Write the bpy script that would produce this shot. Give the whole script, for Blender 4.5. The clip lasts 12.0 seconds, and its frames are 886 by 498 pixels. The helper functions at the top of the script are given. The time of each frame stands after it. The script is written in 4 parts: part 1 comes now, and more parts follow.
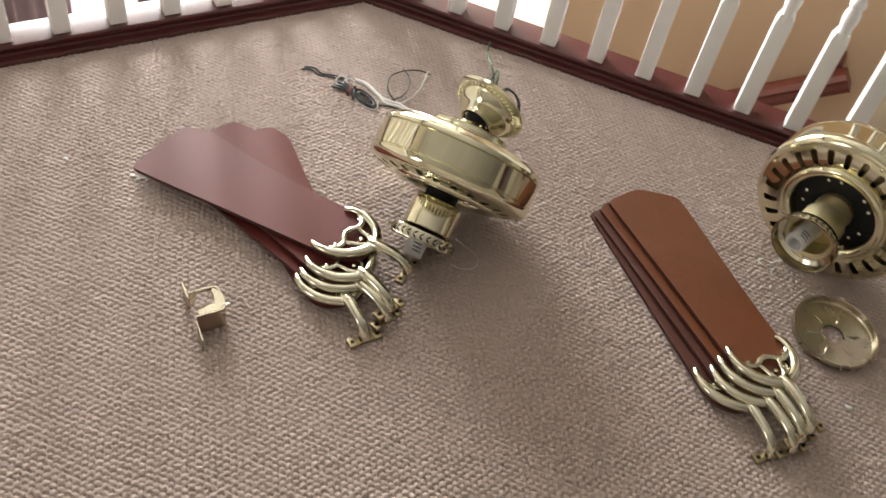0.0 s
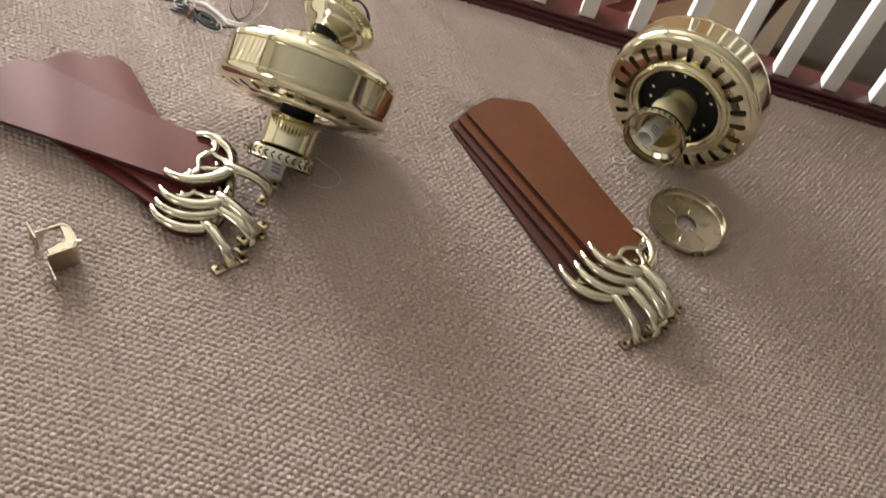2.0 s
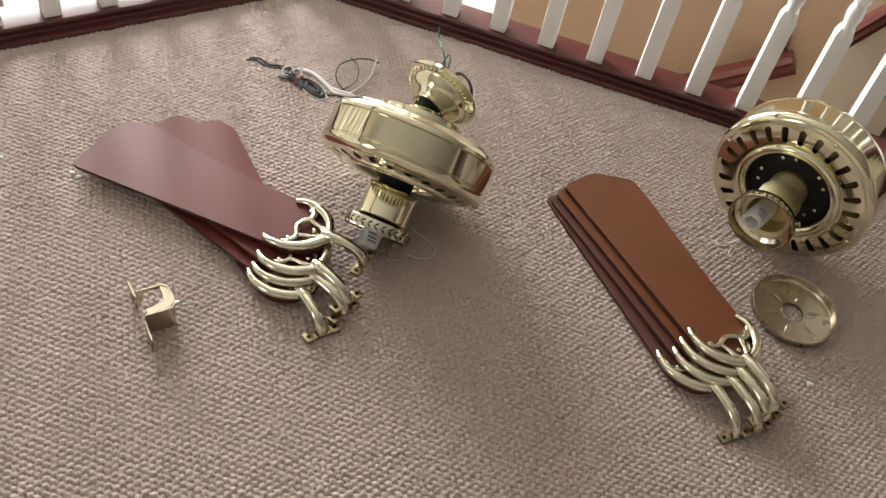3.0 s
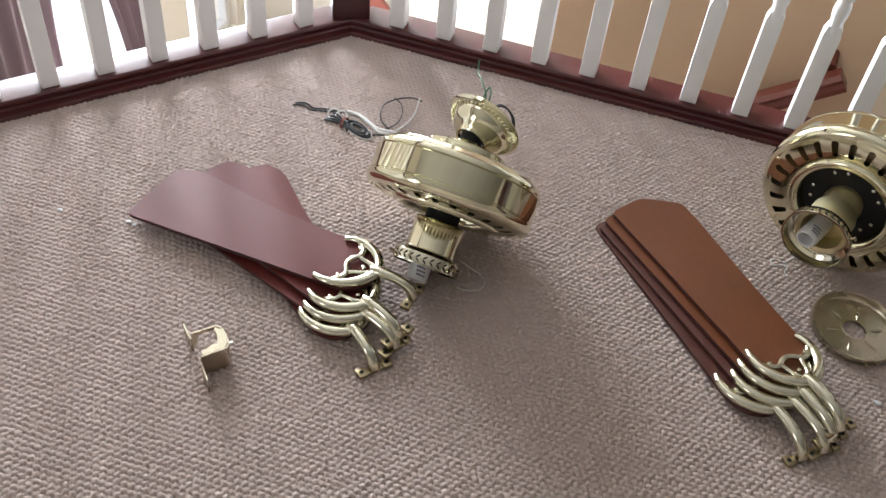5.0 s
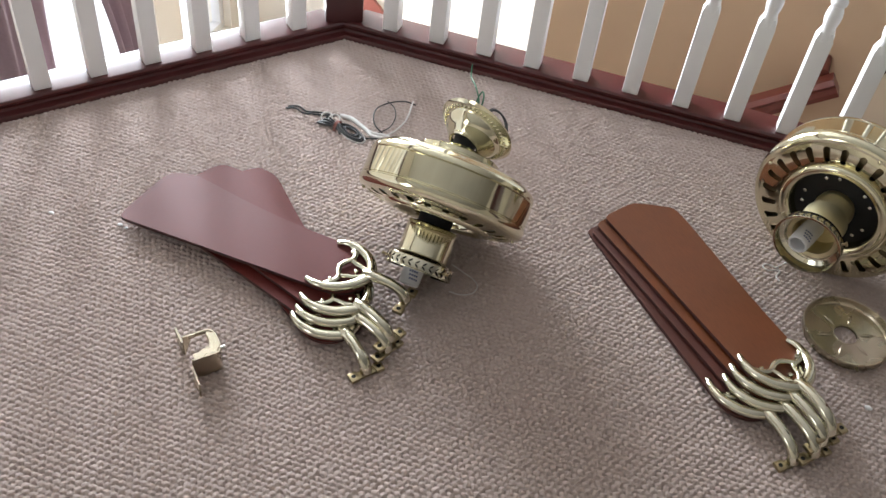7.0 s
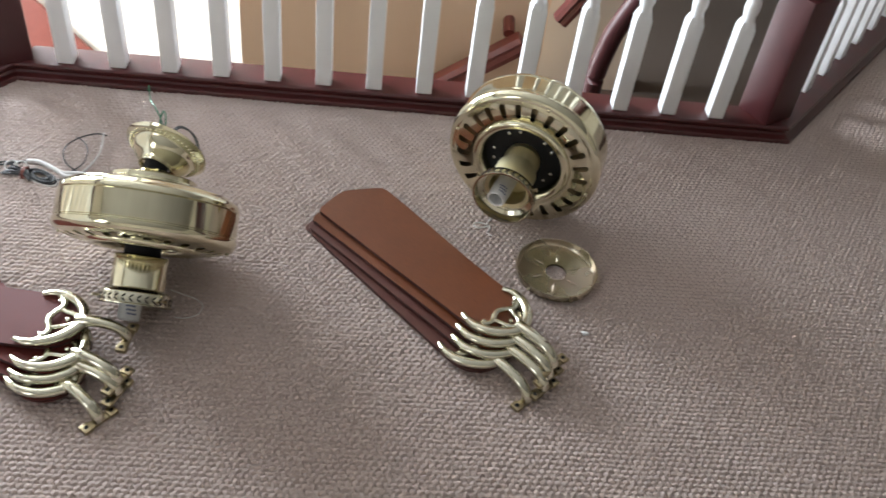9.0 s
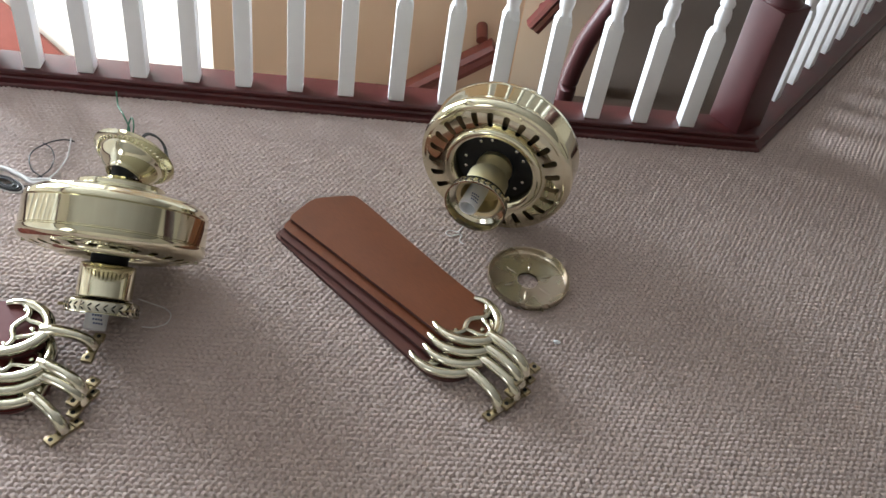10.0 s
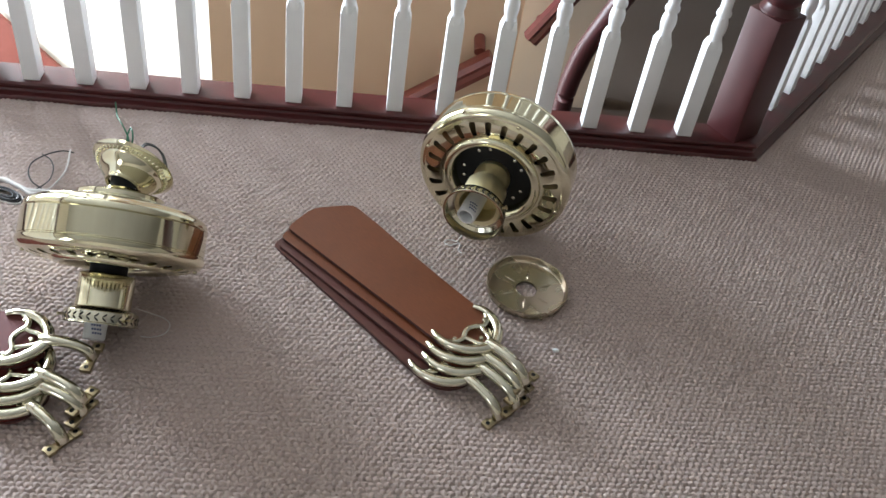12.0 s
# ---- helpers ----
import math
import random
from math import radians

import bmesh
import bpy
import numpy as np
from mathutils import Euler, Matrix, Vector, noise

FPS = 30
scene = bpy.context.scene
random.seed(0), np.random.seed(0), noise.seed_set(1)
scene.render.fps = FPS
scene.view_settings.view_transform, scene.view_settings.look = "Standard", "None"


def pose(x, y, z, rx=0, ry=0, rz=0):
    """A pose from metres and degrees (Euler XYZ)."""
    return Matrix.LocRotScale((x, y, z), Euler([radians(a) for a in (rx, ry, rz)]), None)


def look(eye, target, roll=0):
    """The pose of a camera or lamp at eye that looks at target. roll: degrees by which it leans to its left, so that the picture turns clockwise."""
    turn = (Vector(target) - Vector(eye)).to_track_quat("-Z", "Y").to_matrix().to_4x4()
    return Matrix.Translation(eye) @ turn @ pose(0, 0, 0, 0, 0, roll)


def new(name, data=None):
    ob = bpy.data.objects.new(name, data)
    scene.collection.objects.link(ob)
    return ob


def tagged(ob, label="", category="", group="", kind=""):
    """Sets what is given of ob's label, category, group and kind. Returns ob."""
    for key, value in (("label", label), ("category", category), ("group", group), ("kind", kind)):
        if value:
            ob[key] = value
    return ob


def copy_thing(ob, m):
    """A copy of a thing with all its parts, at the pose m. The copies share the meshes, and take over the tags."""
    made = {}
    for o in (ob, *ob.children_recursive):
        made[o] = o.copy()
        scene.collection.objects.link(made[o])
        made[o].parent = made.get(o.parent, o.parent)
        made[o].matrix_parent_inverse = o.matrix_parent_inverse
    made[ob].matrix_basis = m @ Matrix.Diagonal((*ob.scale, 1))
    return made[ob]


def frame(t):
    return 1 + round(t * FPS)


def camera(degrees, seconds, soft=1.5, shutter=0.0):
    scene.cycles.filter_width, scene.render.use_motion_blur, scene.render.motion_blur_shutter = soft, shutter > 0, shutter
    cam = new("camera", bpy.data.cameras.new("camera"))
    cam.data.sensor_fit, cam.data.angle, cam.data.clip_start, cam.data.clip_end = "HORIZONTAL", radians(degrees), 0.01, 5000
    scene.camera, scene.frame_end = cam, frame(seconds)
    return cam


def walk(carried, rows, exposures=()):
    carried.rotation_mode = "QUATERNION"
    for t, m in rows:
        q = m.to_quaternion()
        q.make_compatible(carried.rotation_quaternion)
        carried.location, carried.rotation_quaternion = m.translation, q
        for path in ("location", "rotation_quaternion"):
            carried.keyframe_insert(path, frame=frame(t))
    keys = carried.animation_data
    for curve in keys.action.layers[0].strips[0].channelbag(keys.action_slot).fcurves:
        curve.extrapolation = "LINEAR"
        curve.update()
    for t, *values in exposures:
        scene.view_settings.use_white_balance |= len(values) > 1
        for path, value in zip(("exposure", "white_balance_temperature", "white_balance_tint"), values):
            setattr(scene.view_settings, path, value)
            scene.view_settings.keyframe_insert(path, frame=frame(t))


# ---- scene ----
cam = camera(51.1, 12.0, shutter=0.5)
PATH = [
    (0, (0.657, -1.647, 1.154), (0.364, -0.323, -0.317), 12.0),
    (0.5, (0.664, -1.664, 1.133), (0.446, -0.312, -0.325), 11.7),
    (1, (0.677, -1.655, 1.138), (0.584, -0.373, -0.394), 14.4),
    (1.5, (0.691, -1.667, 1.132), (0.714, -0.382, -0.401), 16.9),
    (2, (0.665, -1.666, 1.122), (0.694, -0.352, -0.386), 17.6),
    (2.5, (0.657, -1.642, 1.132), (0.456, -0.29, -0.328), 12.0),
    (3, (0.651, -1.637, 1.118), (0.456, -0.281, -0.339), 13.3),
    (3.5, (0.652, -1.64, 1.122), (0.41, -0.301, -0.344), 11.6),
    (3.7, (0.65, -1.646, 1.124), (0.395, -0.287, -0.322), 10.7),
    (5.3, (0.671, -1.646, 1.109), (0.328, -0.268, -0.299), 6.5),
    (5.5, (0.666, -1.636, 1.122), (0.336, -0.269, -0.3), 6.8),
    (6, (0.666, -1.638, 1.124), (0.341, -0.262, -0.291), 7.1),
    (6.5, (0.664, -1.637, 1.122), (0.343, -0.26, -0.292), 7.3),
    (6.7, (0.666, -1.645, 1.112), (0.341, -0.258, -0.292), 7.4),
    (8.3, (0.716, -1.628, 1.127), (0.432, -0.233, -0.277), 4.1),
    (8.5, (0.733, -1.632, 1.142), (0.602, -0.205, -0.253), 4.6),
    (9, (0.765, -1.64, 1.137), (0.908, -0.186, -0.229), 8.0),
    (9.5, (0.769, -1.638, 1.133), (0.964, -0.182, -0.225), 9.1),
    (10, (0.769, -1.63, 1.138), (0.967, -0.171, -0.215), 9.5),
    (10.5, (0.767, -1.628, 1.141), (0.963, -0.158, -0.201), 9.6),
    (11, (0.767, -1.63, 1.143), (0.949, -0.151, -0.191), 9.1),
    (11.5, (0.774, -1.638, 1.137), (0.967, -0.153, -0.189), 8.5),
    (12, (0.77, -1.637, 1.135), (0.968, -0.159, -0.197), 9.2),
]
walk(cam, [(t, look(eye, target, roll)) for t, eye, target, roll in PATH],
     [(0, 0.0, 6850, 8), (3.7, 0.0, 6700, 8), (5.3, 0.0, 6050, 8), (6.7, 0.0, 6050, 8), (8.5, -0.06, 5950, 6), (9.2, 0.05, 5900, 6), (12, 0.06, 5750, 5)])

# ---------------------------------------------------------------- light
SUN_EL, SUN_AZ = 38, 148
world = bpy.data.worlds.new("world")
scene.world = world
world.use_nodes = True
wn = world.node_tree
sky = wn.nodes.new("ShaderNodeTexSky")
sky.sky_type = "NISHITA"
sky.sun_disc = False
sky.sun_elevation = radians(SUN_EL)
sky.sun_rotation = radians(90 - SUN_AZ)
wn.links.new(sky.outputs[0], wn.nodes["Background"].inputs[0])
wn.nodes["Background"].inputs[1].default_value = 0.1


def window_lamp(name, x, y, z, width, height, power, colour, turn):
    d = bpy.data.lights.new(name, "AREA")
    d.shape, d.size, d.size_y, d.energy, d.color = "RECTANGLE", width, height, power, colour
    ob = new(name, d)
    ob.matrix_world = look((x, y, z), (x + math.cos(radians(turn)), y + math.sin(radians(turn)), z - 0.12))
    return ob


window_lamp("window_light", -1.95, 1.60, 1.2, 1.3, 1.8, 350, (0.95, 0.97, 1.0), -28)
window_lamp("window_light", -1.95, 2.64, 1.2, 0.36, 1.8, 105, (0.95, 0.97, 1.0), -28)
window_lamp("window_light", -1.86, 1.41, -1.3, 0.30, 1.7, 105, (1.0, 0.98, 0.96), -10)
window_lamp("window_light", -1.95, -3.1, 1.4, 1.1, 1.3, 14, (1.0, 0.98, 0.96), 0)

# ---------------------------------------------------------------- materials


def material(name, colour, rough=0.5, metal=0.0, second=None, scale=40.0, stretch=(1, 1, 1), amount=0.5, bump=0.0,
             bump_scale=200.0, coat=0.0, spread=0.0, rough_vary=0.0, wide=3.0):
    """Principled material whose colour goes between two tones by noise at two scales, with fine relief."""
    m = bpy.data.materials.new(name)
    m.use_nodes = True
    nt = m.node_tree
    n, l = nt.nodes, nt.links
    b = n["Principled BSDF"]
    b.inputs["Roughness"].default_value = rough
    b.inputs["Metallic"].default_value = metal
    b.inputs["Coat Weight"].default_value = coat
    b.inputs["Coat Roughness"].default_value = 0.12
    tc = n.new("ShaderNodeTexCoord")
    mp = n.new("ShaderNodeMapping")
    mp.inputs["Scale"].default_value = stretch
    l.new(tc.outputs["Object"], mp.inputs["Vector"])
    second = second or tuple(c * 0.75 for c in colour)
    fine, broad = n.new("ShaderNodeTexNoise"), n.new("ShaderNodeTexNoise")
    fine.inputs["Scale"].default_value, fine.inputs["Detail"].default_value = scale, 5
    broad.inputs["Scale"].default_value, broad.inputs["Detail"].default_value = wide, 3
    l.new(mp.outputs[0], fine.inputs["Vector"])
    l.new(tc.outputs["Object"], broad.inputs["Vector"])
    add = n.new("ShaderNodeMath")
    add.operation = "MULTIPLY_ADD"
    l.new(fine.outputs[0], add.inputs[0])
    add.inputs[1].default_value = 0.6
    half = n.new("ShaderNodeMath")
    half.operation = "MULTIPLY"
    half.inputs[1].default_value = 0.4
    l.new(broad.outputs[0], half.inputs[0])
    l.new(half.outputs[0], add.inputs[2])
    ramp = n.new("ShaderNodeMapRange")
    ramp.inputs[1].default_value, ramp.inputs[2].default_value = 0.5 - amount * 0.5, 0.5 + amount * 0.5
    l.new(add.outputs[0], ramp.inputs[0])
    mix = n.new("ShaderNodeMix")
    mix.data_type = "RGBA"
    mix.inputs["A"].default_value, mix.inputs["B"].default_value = (*second, 1), (*colour, 1)
    l.new(ramp.outputs[0], mix.inputs["Factor"])
    out = mix.outputs["Result"]
    if spread:
        info = n.new("ShaderNodeObjectInfo")
        hsv = n.new("ShaderNodeHueSaturation")
        mr = n.new("ShaderNodeMapRange")
        mr.inputs[3].default_value, mr.inputs[4].default_value = 1 - spread, 1 + spread
        l.new(info.outputs["Random"], mr.inputs[0])
        l.new(mr.outputs[0], hsv.inputs["Value"])
        l.new(out, hsv.inputs["Color"])
        out = hsv.outputs[0]
    l.new(out, b.inputs["Base Color"])
    if rough_vary:
        rr = n.new("ShaderNodeMapRange")
        rr.inputs[3].default_value, rr.inputs[4].default_value = max(0.02, rough - rough_vary), rough + rough_vary
        l.new(add.outputs[0], rr.inputs[0])
        l.new(rr.outputs[0], b.inputs["Roughness"])
    if bump:
        bn = n.new("ShaderNodeTexNoise")
        bn.inputs["Scale"].default_value, bn.inputs["Detail"].default_value = bump_scale, 4
        l.new(mp.outputs[0], bn.inputs["Vector"])
        bp = n.new("ShaderNodeBump")
        bp.inputs["Strength"].default_value, bp.inputs["Distance"].default_value = bump, 0.002
        l.new(bn.outputs[0], bp.inputs["Height"])
        l.new(bp.outputs[0], b.inputs["Normal"])
    return m


def carpet_material(name, colour, second, relief):
    m = material(name, colour, 0.95, second=second, scale=170, amount=0.7, bump=0.5, bump_scale=900, wide=2.2)
    nt = m.node_tree
    b = nt.nodes["Principled BSDF"]
    b.inputs["Sheen Weight"].default_value = 0.15
    if relief:
        vo = nt.nodes.new("ShaderNodeTexVoronoi")
        vo.inputs["Scale"].default_value = 100
        tc = nt.nodes.new("ShaderNodeTexCoord")
        nt.links.new(tc.outputs["Object"], vo.inputs["Vector"])
        bp = nt.nodes.new("ShaderNodeBump")
        bp.inputs["Strength"].default_value, bp.inputs["Distance"].default_value = 0.9, 0.004
        bp.invert = True
        nt.links.new(vo.outputs["Distance"], bp.inputs["Height"])
        nt.links.new(bp.outputs[0], b.inputs["Normal"])
    return m


CARPET = carpet_material("carpet_loops", (0.490, 0.399, 0.358), (0.438, 0.353, 0.315), False)
CARPET_FAR = carpet_material("carpet_flat", (0.46, 0.385, 0.355), (0.36, 0.300, 0.275), True)
# stair carpet darkened in its base colour to stand for the stairwell's shade
CARPET_SHADED = carpet_material("shaded_stair_carpet", (0.066, 0.047, 0.034), (0.046, 0.033, 0.024), False)
CARPET_SHADED.node_tree.nodes["Principled BSDF"].inputs["Sheen Weight"].default_value = 0.0
MAHOGANY = material("mahogany_stain", (0.085, 0.016, 0.016), 0.34, second=(0.045, 0.009, 0.009), scale=30,
                    stretch=(1.2, 1.2, 1.2), amount=0.6, bump=0.08, bump_scale=120, coat=0.15, rough_vary=0.08)
NEWEL_WOOD = material("dark_newel_wood", (0.055, 0.010, 0.011), 0.42, second=(0.038, 0.007, 0.008), scale=30, amount=0.6, bump=0.02, bump_scale=120)
WHITE_PAINT = material("white_gloss_paint", (0.82, 0.82, 0.82), 0.35, second=(0.74, 0.74, 0.75), scale=25, amount=0.8,
                       bump=0.06, bump_scale=90, rough_vary=0.06)
BLADE_RED = material("mahogany_blade", (0.120, 0.036, 0.033), 0.48, second=(0.115, 0.028, 0.025), scale=60,
                     stretch=(1, 9, 1), amount=0.7, bump=0.05, bump_scale=300, rough_vary=0.06)
BLADE_RED.node_tree.nodes["Principled BSDF"].inputs["Specular IOR Level"].default_value = 0.12
BLADE_OAK = material("walnut_blade", (0.165, 0.050, 0.016), 0.40, second=(0.095, 0.027, 0.009), scale=55,
                     stretch=(1, 8, 1), amount=0.5, bump=0.05, bump_scale=300, rough_vary=0.08, wide=11)
# walnut again, darkened in colour for the shade under the stack
BLADE_OAK_SHADED = material("shaded_walnut_blade", (0.095, 0.029, 0.017), 0.48, second=(0.07, 0.020, 0.014), scale=55, stretch=(1, 8, 1), amount=0.7,
                      bump=0.05, bump_scale=300)
# mahogany again, redder: the weaker window sheen on lower blades is put into colour
BLADE_RED_NO_SHEEN = material("mahogany_blade_no_sheen", (0.130, 0.027, 0.022), 0.5, second=(0.090, 0.019, 0.016), scale=60, stretch=(1, 9, 1), amount=0.7,
                         bump=0.05, bump_scale=300)
BLADE_RED_NO_SHEEN.node_tree.nodes["Principled BSDF"].inputs["Specular IOR Level"].default_value = 0.1
BLADE_EDGE = material("blade_edge", (0.05, 0.014, 0.011), 0.5)
BRASS = material("polished_brass", (0.79, 0.755, 0.575), 0.08, 1.0, second=(0.62, 0.585, 0.42), scale=18, amount=0.9,
                 bump=0.01, bump_scale=60, rough_vary=0.04)
BRASS_PALE = material("antique_brass", (0.72, 0.695, 0.57), 0.10, 1.0, second=(0.46, 0.435, 0.33), scale=60, amount=0.8,
                      bump=0.04, bump_scale=160, rough_vary=0.06)
BRASS_SATIN = material("satin_brass", (0.84, 0.76, 0.50), 0.42, 1.0, second=(0.70, 0.62, 0.38), scale=40, amount=0.8, bump=0.03, bump_scale=120)
BRASS_DARK = material("dark_brass", (0.44, 0.37, 0.23), 0.32, 1.0, second=(0.24, 0.19, 0.11), scale=80, amount=0.8)
BLACK = material("black_enamel", (0.010, 0.010, 0.010), 0.6, second=(0.016, 0.016, 0.016))
BLACK.node_tree.nodes["Principled BSDF"].inputs["Specular IOR Level"].default_value = 0.2
STEEL = material("screw_steel", (0.62, 0.62, 0.6), 0.25, 1.0)
PORCELAIN = material("white_porcelain", (0.72, 0.72, 0.72), 0.3, second=(0.62, 0.62, 0.62))
ZINC = material("yellow_zinc", (0.58, 0.43, 0.38), 0.27, 1.0, second=(0.37, 0.41, 0.26), scale=16, amount=0.9,
                bump=0.05, bump_scale=120, rough_vary=0.08, wide=14)
INK = material("blue_print", (0.05, 0.08, 0.22), 0.5)
WIRE_BLACK = material("black_cable", (0.02, 0.02, 0.022), 0.4)
WIRE_WHITE = material("white_cable", (0.66, 0.64, 0.62), 0.45)
WIRE_GREEN = material("green_wire", (0.03, 0.16, 0.08), 0.4)
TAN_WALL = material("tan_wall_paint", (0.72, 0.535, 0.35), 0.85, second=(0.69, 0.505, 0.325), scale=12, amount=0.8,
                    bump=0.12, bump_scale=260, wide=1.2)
# cream of the stair wall; on west and north walls, tan brightened for daylight
CREAM_AND_LIT_TAN = material("cream_and_lit_tan_wall", (0.86, 0.82, 0.73), 0.85, second=(0.83, 0.785, 0.69), scale=12, amount=0.8,
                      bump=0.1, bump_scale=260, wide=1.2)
# plain beige of the far walls; on the landing wall, tan with shade mixed in
BEIGE_AND_SHADED_TAN = material("beige_and_shaded_tan_wall", (0.60, 0.545, 0.46), 0.85, second=(0.57, 0.515, 0.43), scale=12, amount=0.8,
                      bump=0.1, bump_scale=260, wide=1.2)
CEILING = material("ceiling_white", (0.52, 0.505, 0.475), 0.9, bump=0.2, bump_scale=150)
RAIL_RED = material("red_handrail", (0.21, 0.058, 0.040), 0.38, second=(0.15, 0.038, 0.026), scale=30, amount=0.7,
                    coat=0.2, rough_vary=0.08)
# dark curtain cloth lightened to mauve; the lens haze is in the colour
DRAPE = material("hazed_drape", (0.42, 0.33, 0.36), 0.9, second=(0.33, 0.26, 0.28), scale=90, amount=0.8,
                 bump=0.3, bump_scale=500)
PAPER = material("white_lint", (0.85, 0.85, 0.85), 0.7)


def glow_material(name, colour, strength):
    m = bpy.data.materials.new(name)
    m.use_nodes = True
    b = m.node_tree.nodes["Principled BSDF"]
    b.inputs["Base Color"].default_value = (0, 0, 0, 1)
    b.inputs["Emission Color"].default_value = (*colour, 1)
    b.inputs["Emission Strength"].default_value = strength
    return m


DAYLIGHT = glow_material("bright_sky", (1.0, 0.98, 1.0), 1.5)

# ---------------------------------------------------------------- mesh helpers


def link_mesh(name, bm, mat, smooth=None):
    me = bpy.data.meshes.new(name)
    bmesh.ops.recalc_face_normals(bm, faces=bm.faces)
    bm.to_mesh(me)
    bm.free()
    for m in (mat if isinstance(mat, (list, tuple)) else [mat]):
        me.materials.append(m)
    if smooth is not None:
        me.shade_smooth()
        me.set_sharp_from_angle(angle=radians(smooth))
    return me


def solid(name, bm, mat, smooth=None):
    return new(name, link_mesh(name, bm, mat, smooth))


def part(name, bm, mat, parent, label="", smooth=40):
    ob = solid(name, bm, mat, smooth)
    ob.parent = parent
    return tagged(ob, label) if label else ob


def empty(name, m=None):
    ob = new(name)
    ob.empty_display_size = 0.05
    if m is not None:
        ob.matrix_world = m
    return ob


def box(bm, lo, hi, m=None, bevel=0.0):
    vs = [bm.verts.new((x, y, z)) for x in (lo[0], hi[0]) for y in (lo[1], hi[1]) for z in (lo[2], hi[2])]
    for q in ((0, 1, 3, 2), (4, 6, 7, 5), (0, 4, 5, 1), (2, 3, 7, 6), (0, 2, 6, 4), (1, 5, 7, 3)):
        bm.faces.new([vs[i] for i in q])
    if bevel:
        es = {e for v in vs for e in v.link_edges}
        r = bmesh.ops.bevel(bm, geom=list(es), offset=bevel, segments=2, affect="EDGES", profile=0.6)
        vs = list({v for f in r["faces"] for v in f.verts} | {v for v in vs if v.is_valid})
    if m is not None:
        bmesh.ops.transform(bm, matrix=m, verts=vs)
    return bm


def lathe(bm, profile, seg=64, close=False):
    """Turns (radius, height) pairs round z."""
    rings = []
    for r, z in profile:
        rings.append([bm.verts.new((r * math.cos(2 * math.pi * i / seg), r * math.sin(2 * math.pi * i / seg), z))
                      for i in range(seg)])
    for a, b in zip(rings, rings[1:]):
        for i in range(seg):
            bm.faces.new((a[i], a[(i + 1) % seg], b[(i + 1) % seg], b[i]))
    if close:
        for ring in (rings[0], rings[-1]):
            bm.faces.new(ring)
    return bm


def smooth_line(points, steps=6):
    """Catmull-Rom points through the given ones."""
    p = [Vector(q) for q in points]
    p = [p[0] * 2 - p[1]] + p + [p[-1] * 2 - p[-2]]
    out = []
    for i in range(1, len(p) - 2):
        for k in range(steps):
            t = k / steps
            out.append(0.5 * (2 * p[i] + (p[i + 1] - p[i - 1]) * t + (2 * p[i - 1] - 5 * p[i] + 4 * p[i + 1] - p[i + 2]) * t * t
                              + (3 * p[i] - p[i - 1] - 3 * p[i + 1] + p[i + 2]) * t ** 3))
    out.append(p[-2])
    return out


def tube(bm, points, radius, seg=10, steps=6, flat=1.0):
    """A round rod along a smooth line; radius is a number or a function of 0..1; flat squeezes it in height."""
    line = smooth_line(points, steps)
    rings = []
    n = len(line)
    up = Vector((0, 0, 1))
    for i, c in enumerate(line):
        d = (line[min(i + 1, n - 1)] - line[max(i - 1, 0)]).normalized()
        side = d.cross(up)
        side = side.normalized() if side.length > 0.05 else Vector((1, 0, 0))
        top = side.cross(d).normalized()
        r = radius(i / (n - 1)) if callable(radius) else radius
        rings.append([bm.verts.new(c + side * math.cos(a) * r + top * math.sin(a) * r * flat)
                      for a in (2 * math.pi * k / seg for k in range(seg))])
    for a, b in zip(rings, rings[1:]):
        for i in range(seg):
            bm.faces.new((a[i], a[(i + 1) % seg], b[(i + 1) % seg], b[i]))
    bm.faces.new(rings[0])
    bm.faces.new(rings[-1])
    return bm


def prism(bm, outline, z0, z1, bevel=0.0, side=0):
    lo = [bm.verts.new((x, y, z0)) for x, y in outline]
    hi = [bm.verts.new((x, y, z1)) for x, y in outline]
    n = len(outline)
    bm.faces.new(lo)
    bm.faces.new(hi)
    for i in range(n):
        bm.faces.new((lo[i], lo[(i + 1) % n], hi[(i + 1) % n], hi[i])).material_index = side
    if bevel:
        es = [e for e in bm.edges if (e.verts[0] in lo and e.verts[1] in lo) or (e.verts[0] in hi and e.verts[1] in hi)]
        bmesh.ops.bevel(bm, geom=es, offset=bevel, segments=2, affect="EDGES")
    return bm


def sweep(bm, profile, start, end, mitre_a=0.0, mitre_b=0.0):
    """A moulding: (out, up) profile drawn from start to end on the ground plan; out is to the right of the way.
    mitre: how far along the way each end shifts per metre out, or a function that gives the shift."""
    slide = [k if callable(k) else (lambda o, k=k: o * k) for k in (mitre_a, mitre_b)]
    a, b = Vector((*start, 0)), Vector((*end, 0))
    d = (b - a).normalized()
    out = Vector((d.y, -d.x, 0))
    ra = [bm.verts.new(a + out * o + d * slide[0](o) + Vector((0, 0, u))) for o, u in profile]
    rb = [bm.verts.new(b + out * o + d * slide[1](o) + Vector((0, 0, u))) for o, u in profile]
    n = len(profile)
    for i in range(n):
        bm.faces.new((ra[i], ra[(i + 1) % n], rb[(i + 1) % n], rb[i]))
    bm.faces.new(ra)
    bm.faces.new(rb)
    return bm


# ---------------------------------------------------------------- the landing floor and its carpet
TURN = radians(50)
SHOE = 0.038           # height of the base rail that carries the balusters
GAP = 0.105            # baluster spacing
WAY = Vector((math.cos(TURN), math.sin(TURN)))      # both slanting rails run this way
CORNER = Vector((0.0, 0.0))
BEND = Vector((1.598, 0.0))
A_LENGTH, C_LENGTH = 3.1, 3.0
